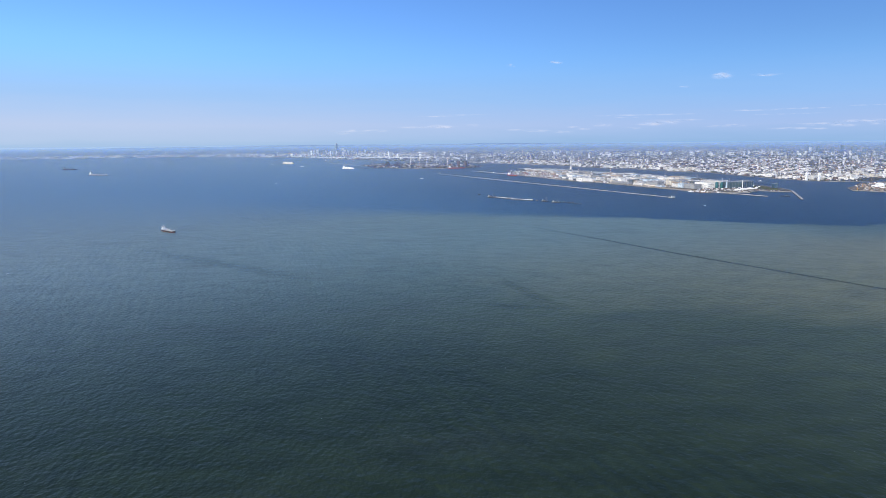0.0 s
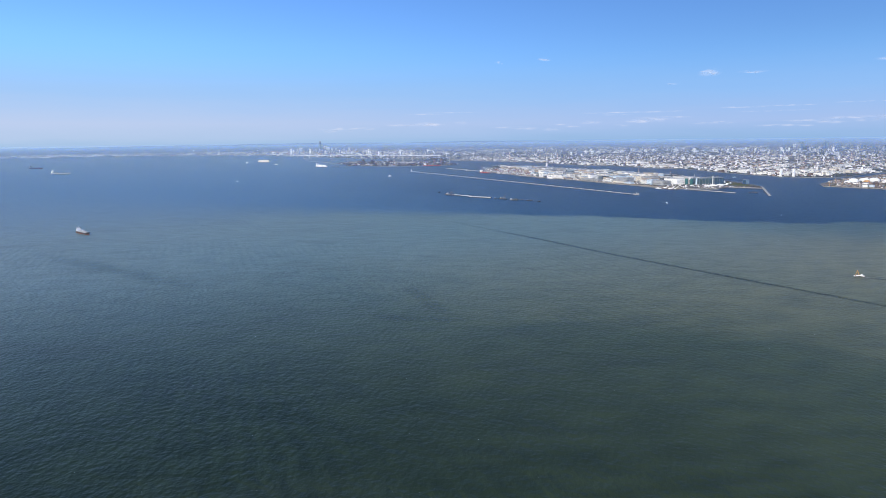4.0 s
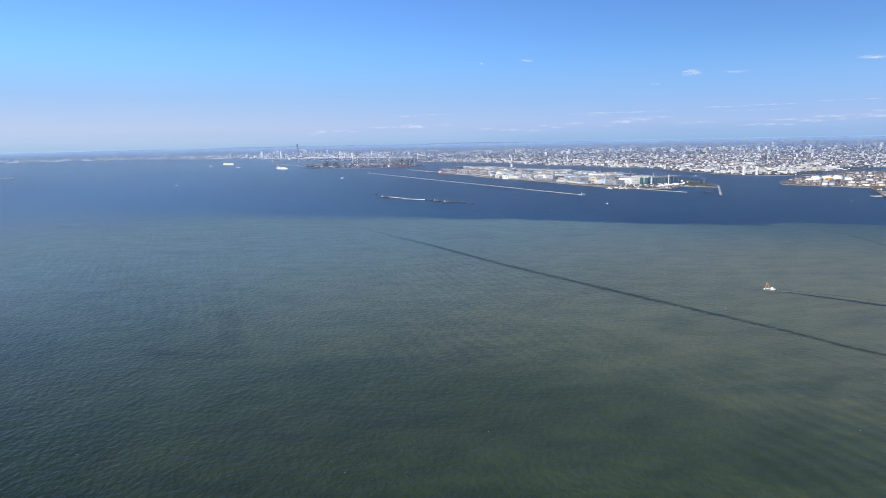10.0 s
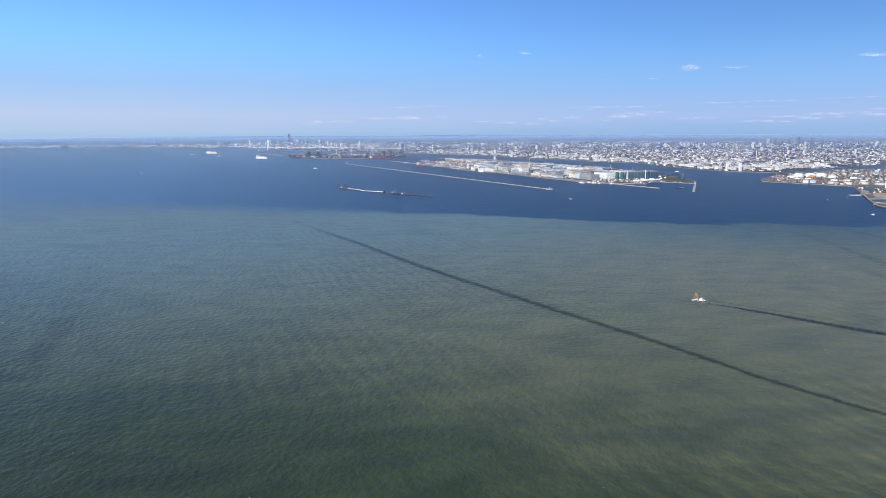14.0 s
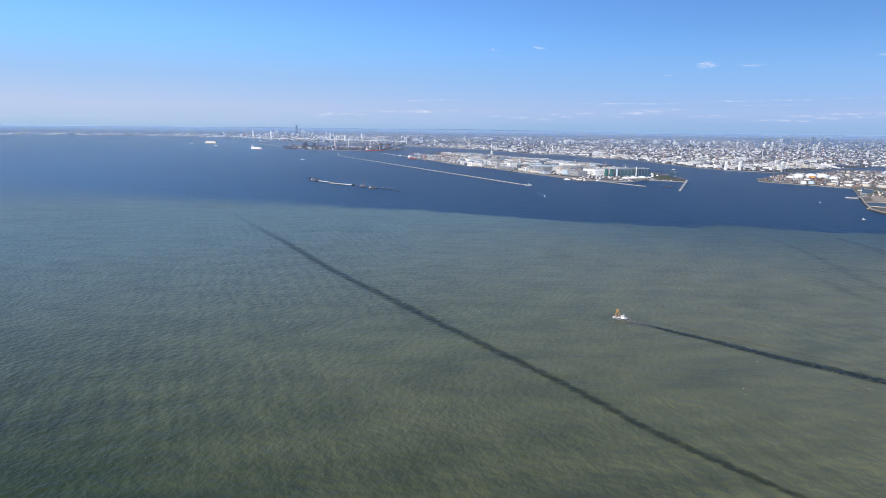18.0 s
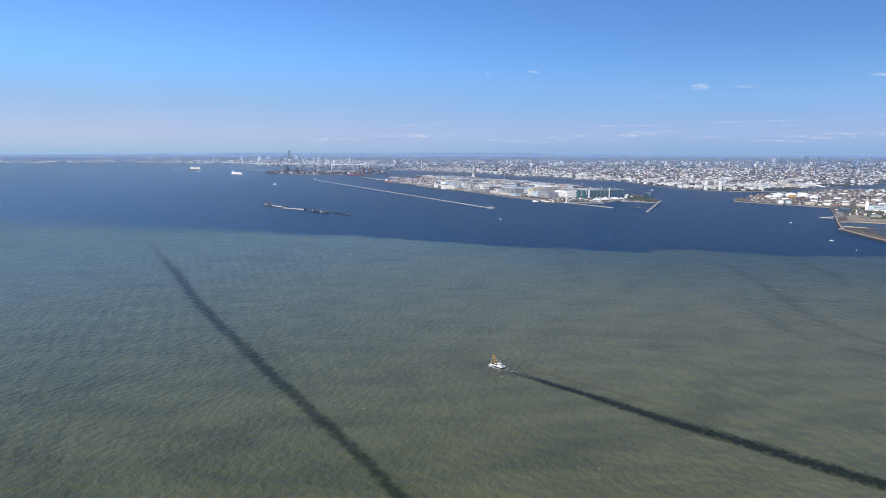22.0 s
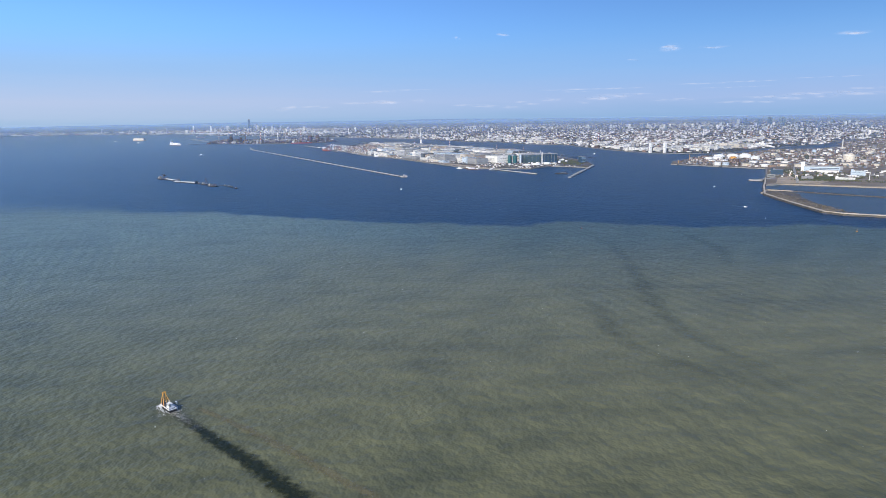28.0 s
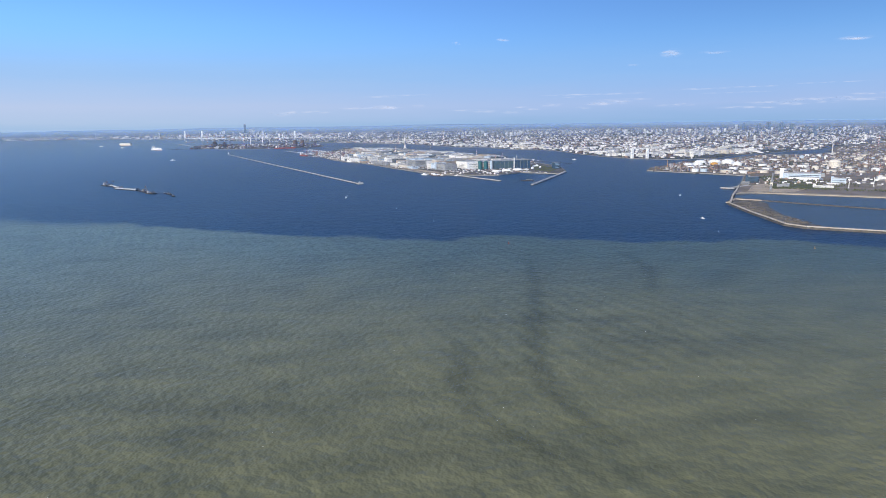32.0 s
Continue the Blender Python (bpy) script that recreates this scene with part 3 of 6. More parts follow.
# ---- far hills and clouds ----
def hills(name, dist, base, amp, seed, a0, a1, tone_low, tone_high, label):
    gg, n = Geo(), 240
    for i in range(n + 1):
        az = radians(a0 + (a1 - a0) * i / n)
        q = noise.fractal(Vector((i * 0.035, seed, 0)), 1.0, 2.0, 5) * 0.5 + 0.5
        env = math.sin(math.pi * i / n) ** 0.6
        h = (base + amp * max(0, q) ** 1.6) * env
        for r, z in ((dist, -2), (dist + 60, h * .6), (dist + 150, h), (dist + 250, -2)):
            gg.v.append((r * math.sin(az), r * math.cos(az), z))
    for i in range(n):
        for k in range(3):
            a = i * 4 + k
            gg.f.append((a, a + 4, a + 5, a + 1))
    m = paint(name + "_haze_blue", tone_low, tone_high, 0.004, 0.95, bump=0, fine=0.03)
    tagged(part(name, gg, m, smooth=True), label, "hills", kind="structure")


# distance haze painted into the base colour; height set to cover the backdrop's foot
hills("low_hills", 4150, 19, 16, 3.1, -60, 70, (0.235, 0.335, 0.48), (0.25, 0.35, 0.50), "low wooded hills beyond the city, painted haze blue")


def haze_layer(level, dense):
    """A level see-through sheet added to stand in for distance haze: a part of the light scatters up or down in it, the
    rest passes; its painted opacity grows with the distance from the middle of the camera's path.
    """
    m = bpy.data.materials.new("painted_haze")
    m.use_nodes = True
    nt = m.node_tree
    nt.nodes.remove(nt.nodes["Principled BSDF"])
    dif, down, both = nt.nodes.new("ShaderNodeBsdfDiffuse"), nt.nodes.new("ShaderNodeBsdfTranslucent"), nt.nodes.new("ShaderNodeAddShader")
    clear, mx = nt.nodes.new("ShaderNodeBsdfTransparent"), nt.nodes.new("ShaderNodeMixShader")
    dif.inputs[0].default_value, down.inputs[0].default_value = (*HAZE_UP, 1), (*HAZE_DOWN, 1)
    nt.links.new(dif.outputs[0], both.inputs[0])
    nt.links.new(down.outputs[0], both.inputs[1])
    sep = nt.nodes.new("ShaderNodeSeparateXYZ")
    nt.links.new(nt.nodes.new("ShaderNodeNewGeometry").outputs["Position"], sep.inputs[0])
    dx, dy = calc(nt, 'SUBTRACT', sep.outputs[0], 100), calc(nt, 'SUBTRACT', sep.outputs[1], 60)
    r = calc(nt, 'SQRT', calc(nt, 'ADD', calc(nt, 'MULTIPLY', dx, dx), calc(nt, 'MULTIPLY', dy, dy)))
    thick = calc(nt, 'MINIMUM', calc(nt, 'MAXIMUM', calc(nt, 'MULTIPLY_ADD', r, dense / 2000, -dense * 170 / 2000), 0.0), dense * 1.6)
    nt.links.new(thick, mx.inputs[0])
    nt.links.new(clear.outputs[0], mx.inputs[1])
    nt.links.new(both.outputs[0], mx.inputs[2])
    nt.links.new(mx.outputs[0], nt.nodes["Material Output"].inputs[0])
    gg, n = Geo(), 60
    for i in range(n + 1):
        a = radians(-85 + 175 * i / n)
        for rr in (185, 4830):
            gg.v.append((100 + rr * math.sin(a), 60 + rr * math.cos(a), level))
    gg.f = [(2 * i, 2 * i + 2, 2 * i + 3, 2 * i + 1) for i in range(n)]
    tagged(part("haze_layer", gg, m), "thin level sheet standing in for blue distance haze", "haze", kind="structure")


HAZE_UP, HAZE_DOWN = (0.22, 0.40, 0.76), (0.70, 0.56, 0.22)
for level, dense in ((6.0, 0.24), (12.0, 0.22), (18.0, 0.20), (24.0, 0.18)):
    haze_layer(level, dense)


def cloud_sheet():
    m = bpy.data.materials.new("thin_cloud")
    m.use_nodes = True
    nt = m.node_tree
    nt.nodes.remove(nt.nodes["Principled BSDF"])
    # flat sheet whose sunlit white is put in as emission
    em, clear, mx = nt.nodes.new("ShaderNodeEmission"), nt.nodes.new("ShaderNodeBsdfTransparent"), nt.nodes.new("ShaderNodeMixShader")
    em.inputs[0].default_value, em.inputs[1].default_value = (0.78, 0.77, 0.86, 1), 0.95
    uv = nt.nodes.new("ShaderNodeSeparateXYZ")
    nt.links.new(nt.nodes.new("ShaderNodeUVMap").outputs[0], uv.inputs[0])
    du, dv = calc(nt, 'SUBTRACT', uv.outputs[0], 0.5), calc(nt, 'SUBTRACT', uv.outputs[1], 0.5)
    r = calc(nt, 'SQRT', calc(nt, 'ADD', calc(nt, 'MULTIPLY', du, du), calc(nt, 'MULTIPLY', dv, dv)))
    body = calc(nt, 'SUBTRACT', 1.0, smooth(nt, r, 0.08, 0.48))
    fleece = smooth(nt, noise_tex(nt, 0.034, 7, 0.7, (0.35, 0.35, 1.9)), 0.40, 0.72)
    nt.links.new(calc(nt, 'MULTIPLY', calc(nt, 'MULTIPLY', body, fleece), 0.40), mx.inputs[0])
    nt.links.new(clear.outputs[0], mx.inputs[1])
    nt.links.new(em.outputs[0], mx.inputs[2])
    nt.links.new(mx.outputs[0], nt.nodes["Material Output"].inputs[0])
    return m


CLOUD = cloud_sheet()


def cloud(az, el, wide, tall, dist=4650):
    """A thin cloud far off: azimuth and elevation of its middle and its extent, in degrees."""
    gg, n = Geo(), 8
    for i in range(n + 1):
        a = radians(az + wide * (i / n - 0.5))
        for e in (el - tall / 2, el + tall / 2):
            gg.v.append((dist * math.sin(a) + 97, dist * math.cos(a) + 62, 33 + dist * math.tan(radians(e))))
    gg.f = [(2 * i, 2 * i + 2, 2 * i + 3, 2 * i + 1) for i in range(n)]
    ob = part("cloud", gg, CLOUD)
    uvl = ob.data.uv_layers.new(name="UVMap")
    for lp, vi in zip(uvl.data, [v for f in gg.f for v in f]):
        lp.uv = (vi // 2 / n, vi % 2)
    tagged(ob, "thin white wisp of cloud over the horizon", "cloud", "clouds", "structure")


# high wisps
for az, el, wide, tall in ((27, 5.3, 2.4, 0.9), (30.2, 5.2, 3.0, 0.3), (39.5, 5.6, 3.2, 0.4), (24.2, 4.5, 1.2, 0.2), (13.4, 6.9, 1.4, 0.4), (9.4, 6.7, 0.5, 0.4)):
    cloud(az, el, wide, tall)
    for k in range(3):
        cloud(az + 0.3 * k - 0.3, el - 0.05 * k, wide * 0.55, tall * 0.6, 4600 - 12 * k)
# a broken row of low cumulus far over the land
cr = random.Random(21)
for _ in range(40):
    az = cr.uniform(-6, 46)
    cloud(az, 1.25 + 0.25 * math.sin(az * .35) + cr.gauss(0, 0.12), cr.uniform(1.4, 5.0), cr.uniform(0.20, 0.46), 4650 + cr.uniform(-60, 60))
for _ in range(9):
    cloud(cr.uniform(2, 46), cr.uniform(1.9, 2.6), cr.uniform(3, 8), cr.uniform(0.12, 0.22), 4560 + cr.uniform(-40, 40))


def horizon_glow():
    """A glowing backdrop sheet that closes the sky along the horizon, with haze and sky glow painted into its emission:
    paler and warmer towards the sun's side, bluer away from it.
    """
    m = bpy.data.materials.new("horizon_glow_paint")
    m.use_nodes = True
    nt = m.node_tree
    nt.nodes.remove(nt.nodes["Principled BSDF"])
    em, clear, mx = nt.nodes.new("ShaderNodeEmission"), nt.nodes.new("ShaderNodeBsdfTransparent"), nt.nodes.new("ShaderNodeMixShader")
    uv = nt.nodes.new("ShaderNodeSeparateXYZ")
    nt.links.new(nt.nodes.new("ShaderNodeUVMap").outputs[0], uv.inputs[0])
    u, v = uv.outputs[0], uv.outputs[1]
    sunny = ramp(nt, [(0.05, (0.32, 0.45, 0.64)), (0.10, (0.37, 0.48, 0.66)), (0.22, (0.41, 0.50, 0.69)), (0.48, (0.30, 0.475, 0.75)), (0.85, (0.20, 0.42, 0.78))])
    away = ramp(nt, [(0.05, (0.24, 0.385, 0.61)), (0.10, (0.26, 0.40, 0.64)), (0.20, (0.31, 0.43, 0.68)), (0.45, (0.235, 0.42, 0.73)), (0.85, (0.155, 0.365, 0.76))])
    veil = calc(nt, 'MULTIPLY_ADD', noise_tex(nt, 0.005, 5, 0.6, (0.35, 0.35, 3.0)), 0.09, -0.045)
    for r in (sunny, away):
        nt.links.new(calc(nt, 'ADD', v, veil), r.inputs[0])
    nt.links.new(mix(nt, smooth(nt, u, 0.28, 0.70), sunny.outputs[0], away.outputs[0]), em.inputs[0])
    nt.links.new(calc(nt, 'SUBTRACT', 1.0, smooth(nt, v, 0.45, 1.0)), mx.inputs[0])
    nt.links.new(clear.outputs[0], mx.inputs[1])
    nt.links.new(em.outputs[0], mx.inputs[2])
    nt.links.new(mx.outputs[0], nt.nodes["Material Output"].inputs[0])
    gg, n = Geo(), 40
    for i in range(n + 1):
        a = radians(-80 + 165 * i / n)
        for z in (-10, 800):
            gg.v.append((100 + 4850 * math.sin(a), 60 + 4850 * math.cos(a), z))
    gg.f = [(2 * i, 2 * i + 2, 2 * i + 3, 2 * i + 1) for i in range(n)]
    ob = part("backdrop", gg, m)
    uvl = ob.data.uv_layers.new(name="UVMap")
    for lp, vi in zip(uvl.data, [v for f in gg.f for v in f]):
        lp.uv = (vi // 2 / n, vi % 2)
    tagged(ob, "glowing backdrop sheet painted with the pale lilac horizon sky", "sky", kind="structure")


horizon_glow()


# ---- lanes and wakes on the water ----
def lane(name, line, widths, material, label, z=0.03):
    """A sheet on the water along a smooth line, with u along it and v across it."""
    pts = [Vector(p) for p in line]
    fine, ww = [], []
    for i in range(len(pts) - 1):
        p0, p1, p2, p3 = pts[max(i - 1, 0)], pts[i], pts[i + 1], pts[min(i + 2, len(pts) - 1)]
        for k in range(6):
            t = k / 6
            fine.append(0.5 * ((2 * p1) + (p2 - p0) * t + (2 * p0 - 5 * p1 + 4 * p2 - p3) * t * t + (3 * p1 - p0 - 3 * p2 + p3) * t ** 3))
            ww.append(widths[i] * (1 - t) + widths[i + 1] * t)
    fine.append(pts[-1])
    ww.append(widths[-1])
    gg, N = Geo(), len(fine)
    for i, p in enumerate(fine):
        d = (fine[min(i + 1, N - 1)] - fine[max(i - 1, 0)]).normalized()
        for s in (-0.5, 0.5):
            gg.v.append((p.x - d.y * ww[i] * s, p.y + d.x * ww[i] * s, z))
    gg.f = [(2 * i + 1, 2 * i, 2 * i + 2, 2 * i + 3) for i in range(N - 1)]
    ob = part(name, gg, material)
    uvl = ob.data.uv_layers.new(name="UVMap")
    for lp, vi in zip(uvl.data, [v for f in gg.f for v in f]):
        lp.uv = (vi // 2 / (N - 1), vi % 2)
    return tagged(ob, label, "wake", kind="structure")


lane("boat_wake", [(151.6, 169.6), (154, 166.6), (157, 163), (161, 158.4), (164.5, 153.8), (168, 149.6), (172, 145.4), (177, 139.6), (184, 132), (192, 124), (202, 114)],
     [1.3, 2.2, 2.7, 3.2, 3.6, 4.0, 4.3, 4.6, 5, 5, 5], LANE, "dark calm wake trailing behind a work boat")
lane("silt_edge", [(153.8, 170.0), (157.0, 167.1), (160.4, 163.7), (164.4, 159.4), (168.3, 154.9), (172.3, 150.8), (176.8, 146)], [0.8, 1.4, 1.7, 1.8, 1.8, 1.6, 1.2], SILT, "pale brown silt stirred up beside the wake", 0.04)
lane("old_wake", [(152, 112), (145.5, 121), (139.5, 131), (135.5, 140), (130, 151), (122, 166), (112, 185.5), (101.5, 206), (94, 222), (84, 245), (73.5, 267), (60, 296), (45, 330)],
     [2.0, 2.2, 2.5, 2.8, 3.2, 3.6, 4.1, 4.6, 4.8, 4.8, 4.6, 4.2, 3.6], OLDLANE, "long dark older wake curving over silty water", 0.02)
lane("slick", [(20, 152), (26, 147), (33, 145), (39, 143.5), (44, 143)], [4, 8, 10, 7, 3], SLICK, "dull dark patch on silty water")
lane("slick", [(30, 178), (33, 166), (36, 155), (40, 145)], [4, 9, 9, 5], SLICK, "dull dark patch on silty water", 0.025)
lane("slick", [(-100, 250), (-72, 224), (-52, 207), (-36, 192), (-20, 176)], [8, 14, 16, 14, 8], SLICK, "dull dark patch on silty water")
lane("slick", [(226, 257), (225.4, 245), (224, 234), (219.5, 215), (215.2, 199), (212.4, 186), (213, 178), (214.6, 170), (218, 160)], [5, 6, 4.5, 6, 7, 5.5, 4.5, 4, 3], SLICK, "faint winding slick near the silt front")
lane("slick", [(206, 200), (204.4, 191), (202.8, 181), (205.4, 174.3), (207.8, 171), (210, 165)], [3, 6, 6.5, 5.5, 4.5, 3], SLICK, "faint winding slick near the silt front")
lane("slick", [(246, 256), (247, 244), (245, 231), (241, 221), (236, 212)], [4, 6, 7, 6, 4], SLICK, "faint winding slick near the silt front")
specks, sr = Geo(), random.Random(3)
for _ in range(240):
    q = sr.uniform(40, 250)
    sx, sy, k = sr.uniform(-60, 200) + q * .2, q, sr.uniform(.015, .035) * (1 + q / 400)
    specks.lathe(sx, sy, [(k, .0), (k * .9, k * .5), (k * .2, k * .8)], 6)
tagged(part("foam_specks", specks, FOAM), "scattered small flecks of foam and floats", "foam", kind="stuff")


# ---- boats and ships ----
def crane_boat(x, y, turn):
    t = thing("crane_boat", x, y, 0, turn, "white work boat with an orange lifting frame at its bow", "boat")
    part("hull", Geo().hull(2.5, 0.85, 0.24, 0.3, 0.35), SHIPBLACK, t, "dark hull")
    part("bulwark", Geo().box(-0.1, 0.36, 0.22, 1.9, 0.05, 0.12).box(-0.1, -0.36, 0.22, 1.9, 0.05, 0.12).box(-1.06, 0, 0.22, 0.05, 0.7, 0.1), SHIPWHITE, t, "white bulwark")
    part("deck", Geo().box(-0.05, 0, 0.2, 2.0, 0.66, 0.04), RUST, t)
    for s in (-1, 1):
        part("bow_fender", Geo().cyl(1.16, s * 0.2, 0.05, 0.07, 0.25, 8), SHIPWHITE, t, "white bow fender")
        for q in (-0.3, 0.3):
            part("tyre_fender", Geo().cyl(q, s * 0.44, 0.06, 0.05, 0.1, 8), SHIPBLACK, t)
    cabin = part("cabin", Geo().box(-0.45, 0, 0.24, 0.62, 0.46, 0.22).box(-0.4, 0, 0.46, 0.42, 0.38, 0.2), SHIPWHITE, t, "white two-storey cabin")
    part("window", Geo().box(-0.185, 0, 0.53, 0.01, 0.32, 0.09).box(-0.4, 0.193, 0.53, 0.34, 0.01, 0.09).box(-0.4, -0.193, 0.53, 0.34, 0.01, 0.09), GLASS, cabin)
    part("cabin_roof", Geo().box(-0.4, 0, 0.66, 0.5, 0.44, 0.03), SHIPWHITE, cabin)
    part("funnel", Geo().cyl(-0.68, 0.1, 0.46, 0.06, 0.26, 8), SHIPBLACK, t)
    part("mast", Geo().beam((-0.45, 0, 0.68), (-0.45, 0, 1.05), 0.02).beam((-0.45, -0.15, 0.95), (-0.45, 0.15, 0.95), 0.015), SHIPWHITE, t)
    for s in (-1, 1):
        part("frame_leg", Geo().beam((1.02, s * 0.30, 0.24), (0.74, s * 0.10, 1.5), 0.06), ORANGE, t, "orange steel leg")
        part("back_stay", Geo().beam((0.16, s * 0.36, 0.24), (0.70, s * 0.10, 1.48), 0.05), ORANGE, t)
    part("frame_head", Geo().box(0.72, 0, 1.44, 0.2, 0.34, 0.14), ORANGE, t)
    for bx, bw, bz in ((0.87, 0.19, 0.9), (0.44, 0.23, 0.9)):
        part("frame_brace", Geo().beam((bx, -bw, bz), (bx, bw, bz), 0.03), ORANGE, t)
    part("hoist_wire", Geo().beam((0.76, 0, 1.44), (0.76, 0, 0.6), 0.012).box(0.76, 0, 0.5, 0.08, 0.08, 0.12), DARKSTEEL, t)
    part("winch", Geo().box(0.32, 0, 0.24, 0.2, 0.36, 0.16), STEEL, t)


crane_boat(150.9, 170.4, 129)


def foam_trail(x, y, turn, length, spread, count, material=FOAM, label="broken white foam behind a boat"):
    gg, r = Geo(), random.Random(int(x * 10 + y))
    c, s = math.cos(radians(turn)), math.sin(radians(turn))
    for _ in range(count):
        q = r.random() ** 1.6
        a, b = -q * length, r.gauss(0, 1) * spread * (0.35 + q) * 0.5
        k = r.uniform(0.25, 1.0) * (1 - 0.7 * q) * spread * 0.13
        n, m = len(gg.v), 6
        ang0 = r.random() * 6.3
        for i in range(m):
            an = ang0 + 6.283 * i / m
            px, py = a + k * 1.7 * math.cos(an) * r.uniform(.6, 1.2), b + k * 0.6 * math.sin(an) * r.uniform(.6, 1.2)
            gg.v.append((x + c * px - s * py, y + s * px + c * py, 0.05 + 0.002 * (_ % 20)))
        gg.f.append(tuple(n + i for i in range(m)))
    tagged(part("foam_trail", gg, material), label, "foam", kind="stuff")


foam_trail(150.1, 171.4, 129, 1.8, 0.6, 160)
foam_trail(150.05, 171.45, 129, 2.9, 1.25, 420)
foam_trail(150.4, 171.0, 129, 7.5, 0.72, 620, CHURN, "brownish churned foam behind a work boat")


def cargo_ship(x, y, turn, L, label, hull_mat, house_mat, deck_mat, wide=0.15, tanks=False, cranes=0, boot=RED):
    t = thing("cargo_ship", x, y, 0, turn, label, "ship")
    B, D = L * wide, L * 0.055
    part("hull", Geo().hull(L, B, D), hull_mat, t)
    part("boot_top", Geo().hull(L * 0.995, B * 1.01, D * 0.2, 0.0), boot, t, "painted lower hull")
    part("deck", Geo().box(0, 0, D * 0.98, L * 0.8, B * 0.86, 0.06), deck_mat, t)
    h = part("deckhouse", Geo().box(-L * 0.42, 0, D, L * 0.07, B * 0.8, L * 0.06).box(-L * 0.415, 0, D + L * 0.06, L * 0.05, B * 0.6, L * 0.05).box(-L * 0.41, 0, D + L * 0.11, L * 0.035, B * 0.9, L * 0.02), house_mat, t, "white deckhouse aft")
    part("bridge_window", Geo().box(-L * 0.391, 0, D + L * 0.115, 0.01, B * 0.9, L * 0.008), GLASS, h)
    part("funnel", Geo().box(-L * 0.455, 0, D, L * 0.03, B * 0.3, L * 0.1), hull_mat, t)
    part("foremast", Geo().beam((L * 0.44, 0, D), (L * 0.44, 0, D + L * 0.08), L * 0.004), house_mat, t)
    part("signal_mast", Geo().beam((-L * 0.41, 0, D + L * 0.13), (-L * 0.41, 0, D + L * 0.2), L * 0.004), house_mat, t)
    part("forecastle", Geo().box(L * 0.42, 0, D, L * 0.07, B * 0.5, L * 0.02), hull_mat, t)
    for i in range(5):
        k = -0.28 + 0.14 * i
        if tanks:
            part("tank_dome", Geo().lathe(L * k, 0, [(B * .40, D), (B * .39, D + B * .16), (B * .28, D + B * .32), (B * .08, D + B * .38)], 16), house_mat, t)
        else:
            part("hatch_cover", Geo().box(L * k, 0, D + 0.05, L * 0.1, B * 0.7, L * 0.018), deck_mat, t)
            if i < cranes:
                part("deck_crane", Geo().box(L * (k + 0.07), 0, D, L * 0.014, L * 0.014, L * 0.065).beam((L * (k + .07), 0, D + L * .06), (L * (k + .15), 0, D + L * .085), L * .005), house_mat, t)
    return t


cargo_ship(-102.5, 294.6, -47, 12.5, "black and red coastal freighter with white deckhouse and cranes", SHIPBLACK, SHIPWHITE, ROOFLIGHT, 0.17, cranes=3)
cargo_ship(-386, 869, -14, 27, "long pale grey tanker lying far out in the bay", GREY, SHIPWHITE, GREY, boot=DARKSTEEL)
cargo_ship(-526, 1084, -14, 24, "dark bulk carrier at anchor far out", SHIPBLACK, GREY, RUST)
cargo_ship(-420, 640, -10, 9, "small grey freighter far out in the bay", GREY, GREY, RUST)
lng = cargo_ship(-68, 981, -51, 28, "white gas carrier with rounded tank covers at its berth", SHIPWHITE, SHIPWHITE, SHIPWHITE, 0.17, True)
cargo_ship(-140, 1420, -20, 20, "grey freighter near the far shore", GREY, SHIPWHITE, GREY)


def car_carrier(x, y, turn, L):
    t = thing("car_carrier", x, y, 0, turn, "tall buff and white car carrier at anchor", "ship")
    part("hull", Geo().hull(L, L * 0.17, L * 0.05), SHIPYELLOW, t, "buff hull")
    part("boot_top", Geo().hull(L * 0.995, L * 0.172, L * 0.015, 0.0), RED, t, "red-brown lower hull")
    part("garage", Geo().box(-L * 0.02, 0, L * 0.05, L * 0.9, L * 0.165, L * 0.075).box(-L * .04, 0, L * .125, L * .8, L * .15, L * .02), SHIPCREAM, t, "pale buff slab-sided garage")
    part("bridge", Geo().box(L * 0.3, 0, L * 0.145, L * 0.07, L * 0.16, L * 0.02), SHIPWHITE, t)
    part("funnel", Geo().box(-L * 0.34, L * .03, L * 0.145, L * 0.04, L * 0.03, L * 0.035), RED, t)
    part("ramp", Geo().box(-L * 0.46, 0, L * 0.05, L * 0.03, L * 0.1, L * 0.09), GREY, t)


car_carrier(-203, 1258, 150, 27)


def small_boat(x, y, turn, L, label, cab=True, mat_h=None):
    t = thing("small_boat", x, y, 0, turn, label, "boat", "small boats")
    part("hull", Geo().hull(L, L * 0.28, L * 0.09, 0.5, 0.5), mat_h or SHIPWHITE, t)
    if cab:
        c = part("cabin", Geo().box(-L * 0.08, 0, L * 0.085, L * 0.34, L * 0.2, L * 0.1).box(-L * .06, 0, L * .18, L * .2, L * .16, L * .06), SHIPWHITE, t)
        part("window", Geo().box(L * 0.045, 0, L * 0.195, 0.012, L * 0.14, L * 0.03), GLASS, c)
    part("mast", Geo().beam((-L * .1, 0, L * .2), (-L * .1, 0, L * .42), L * .012), STEEL, t)
    return t


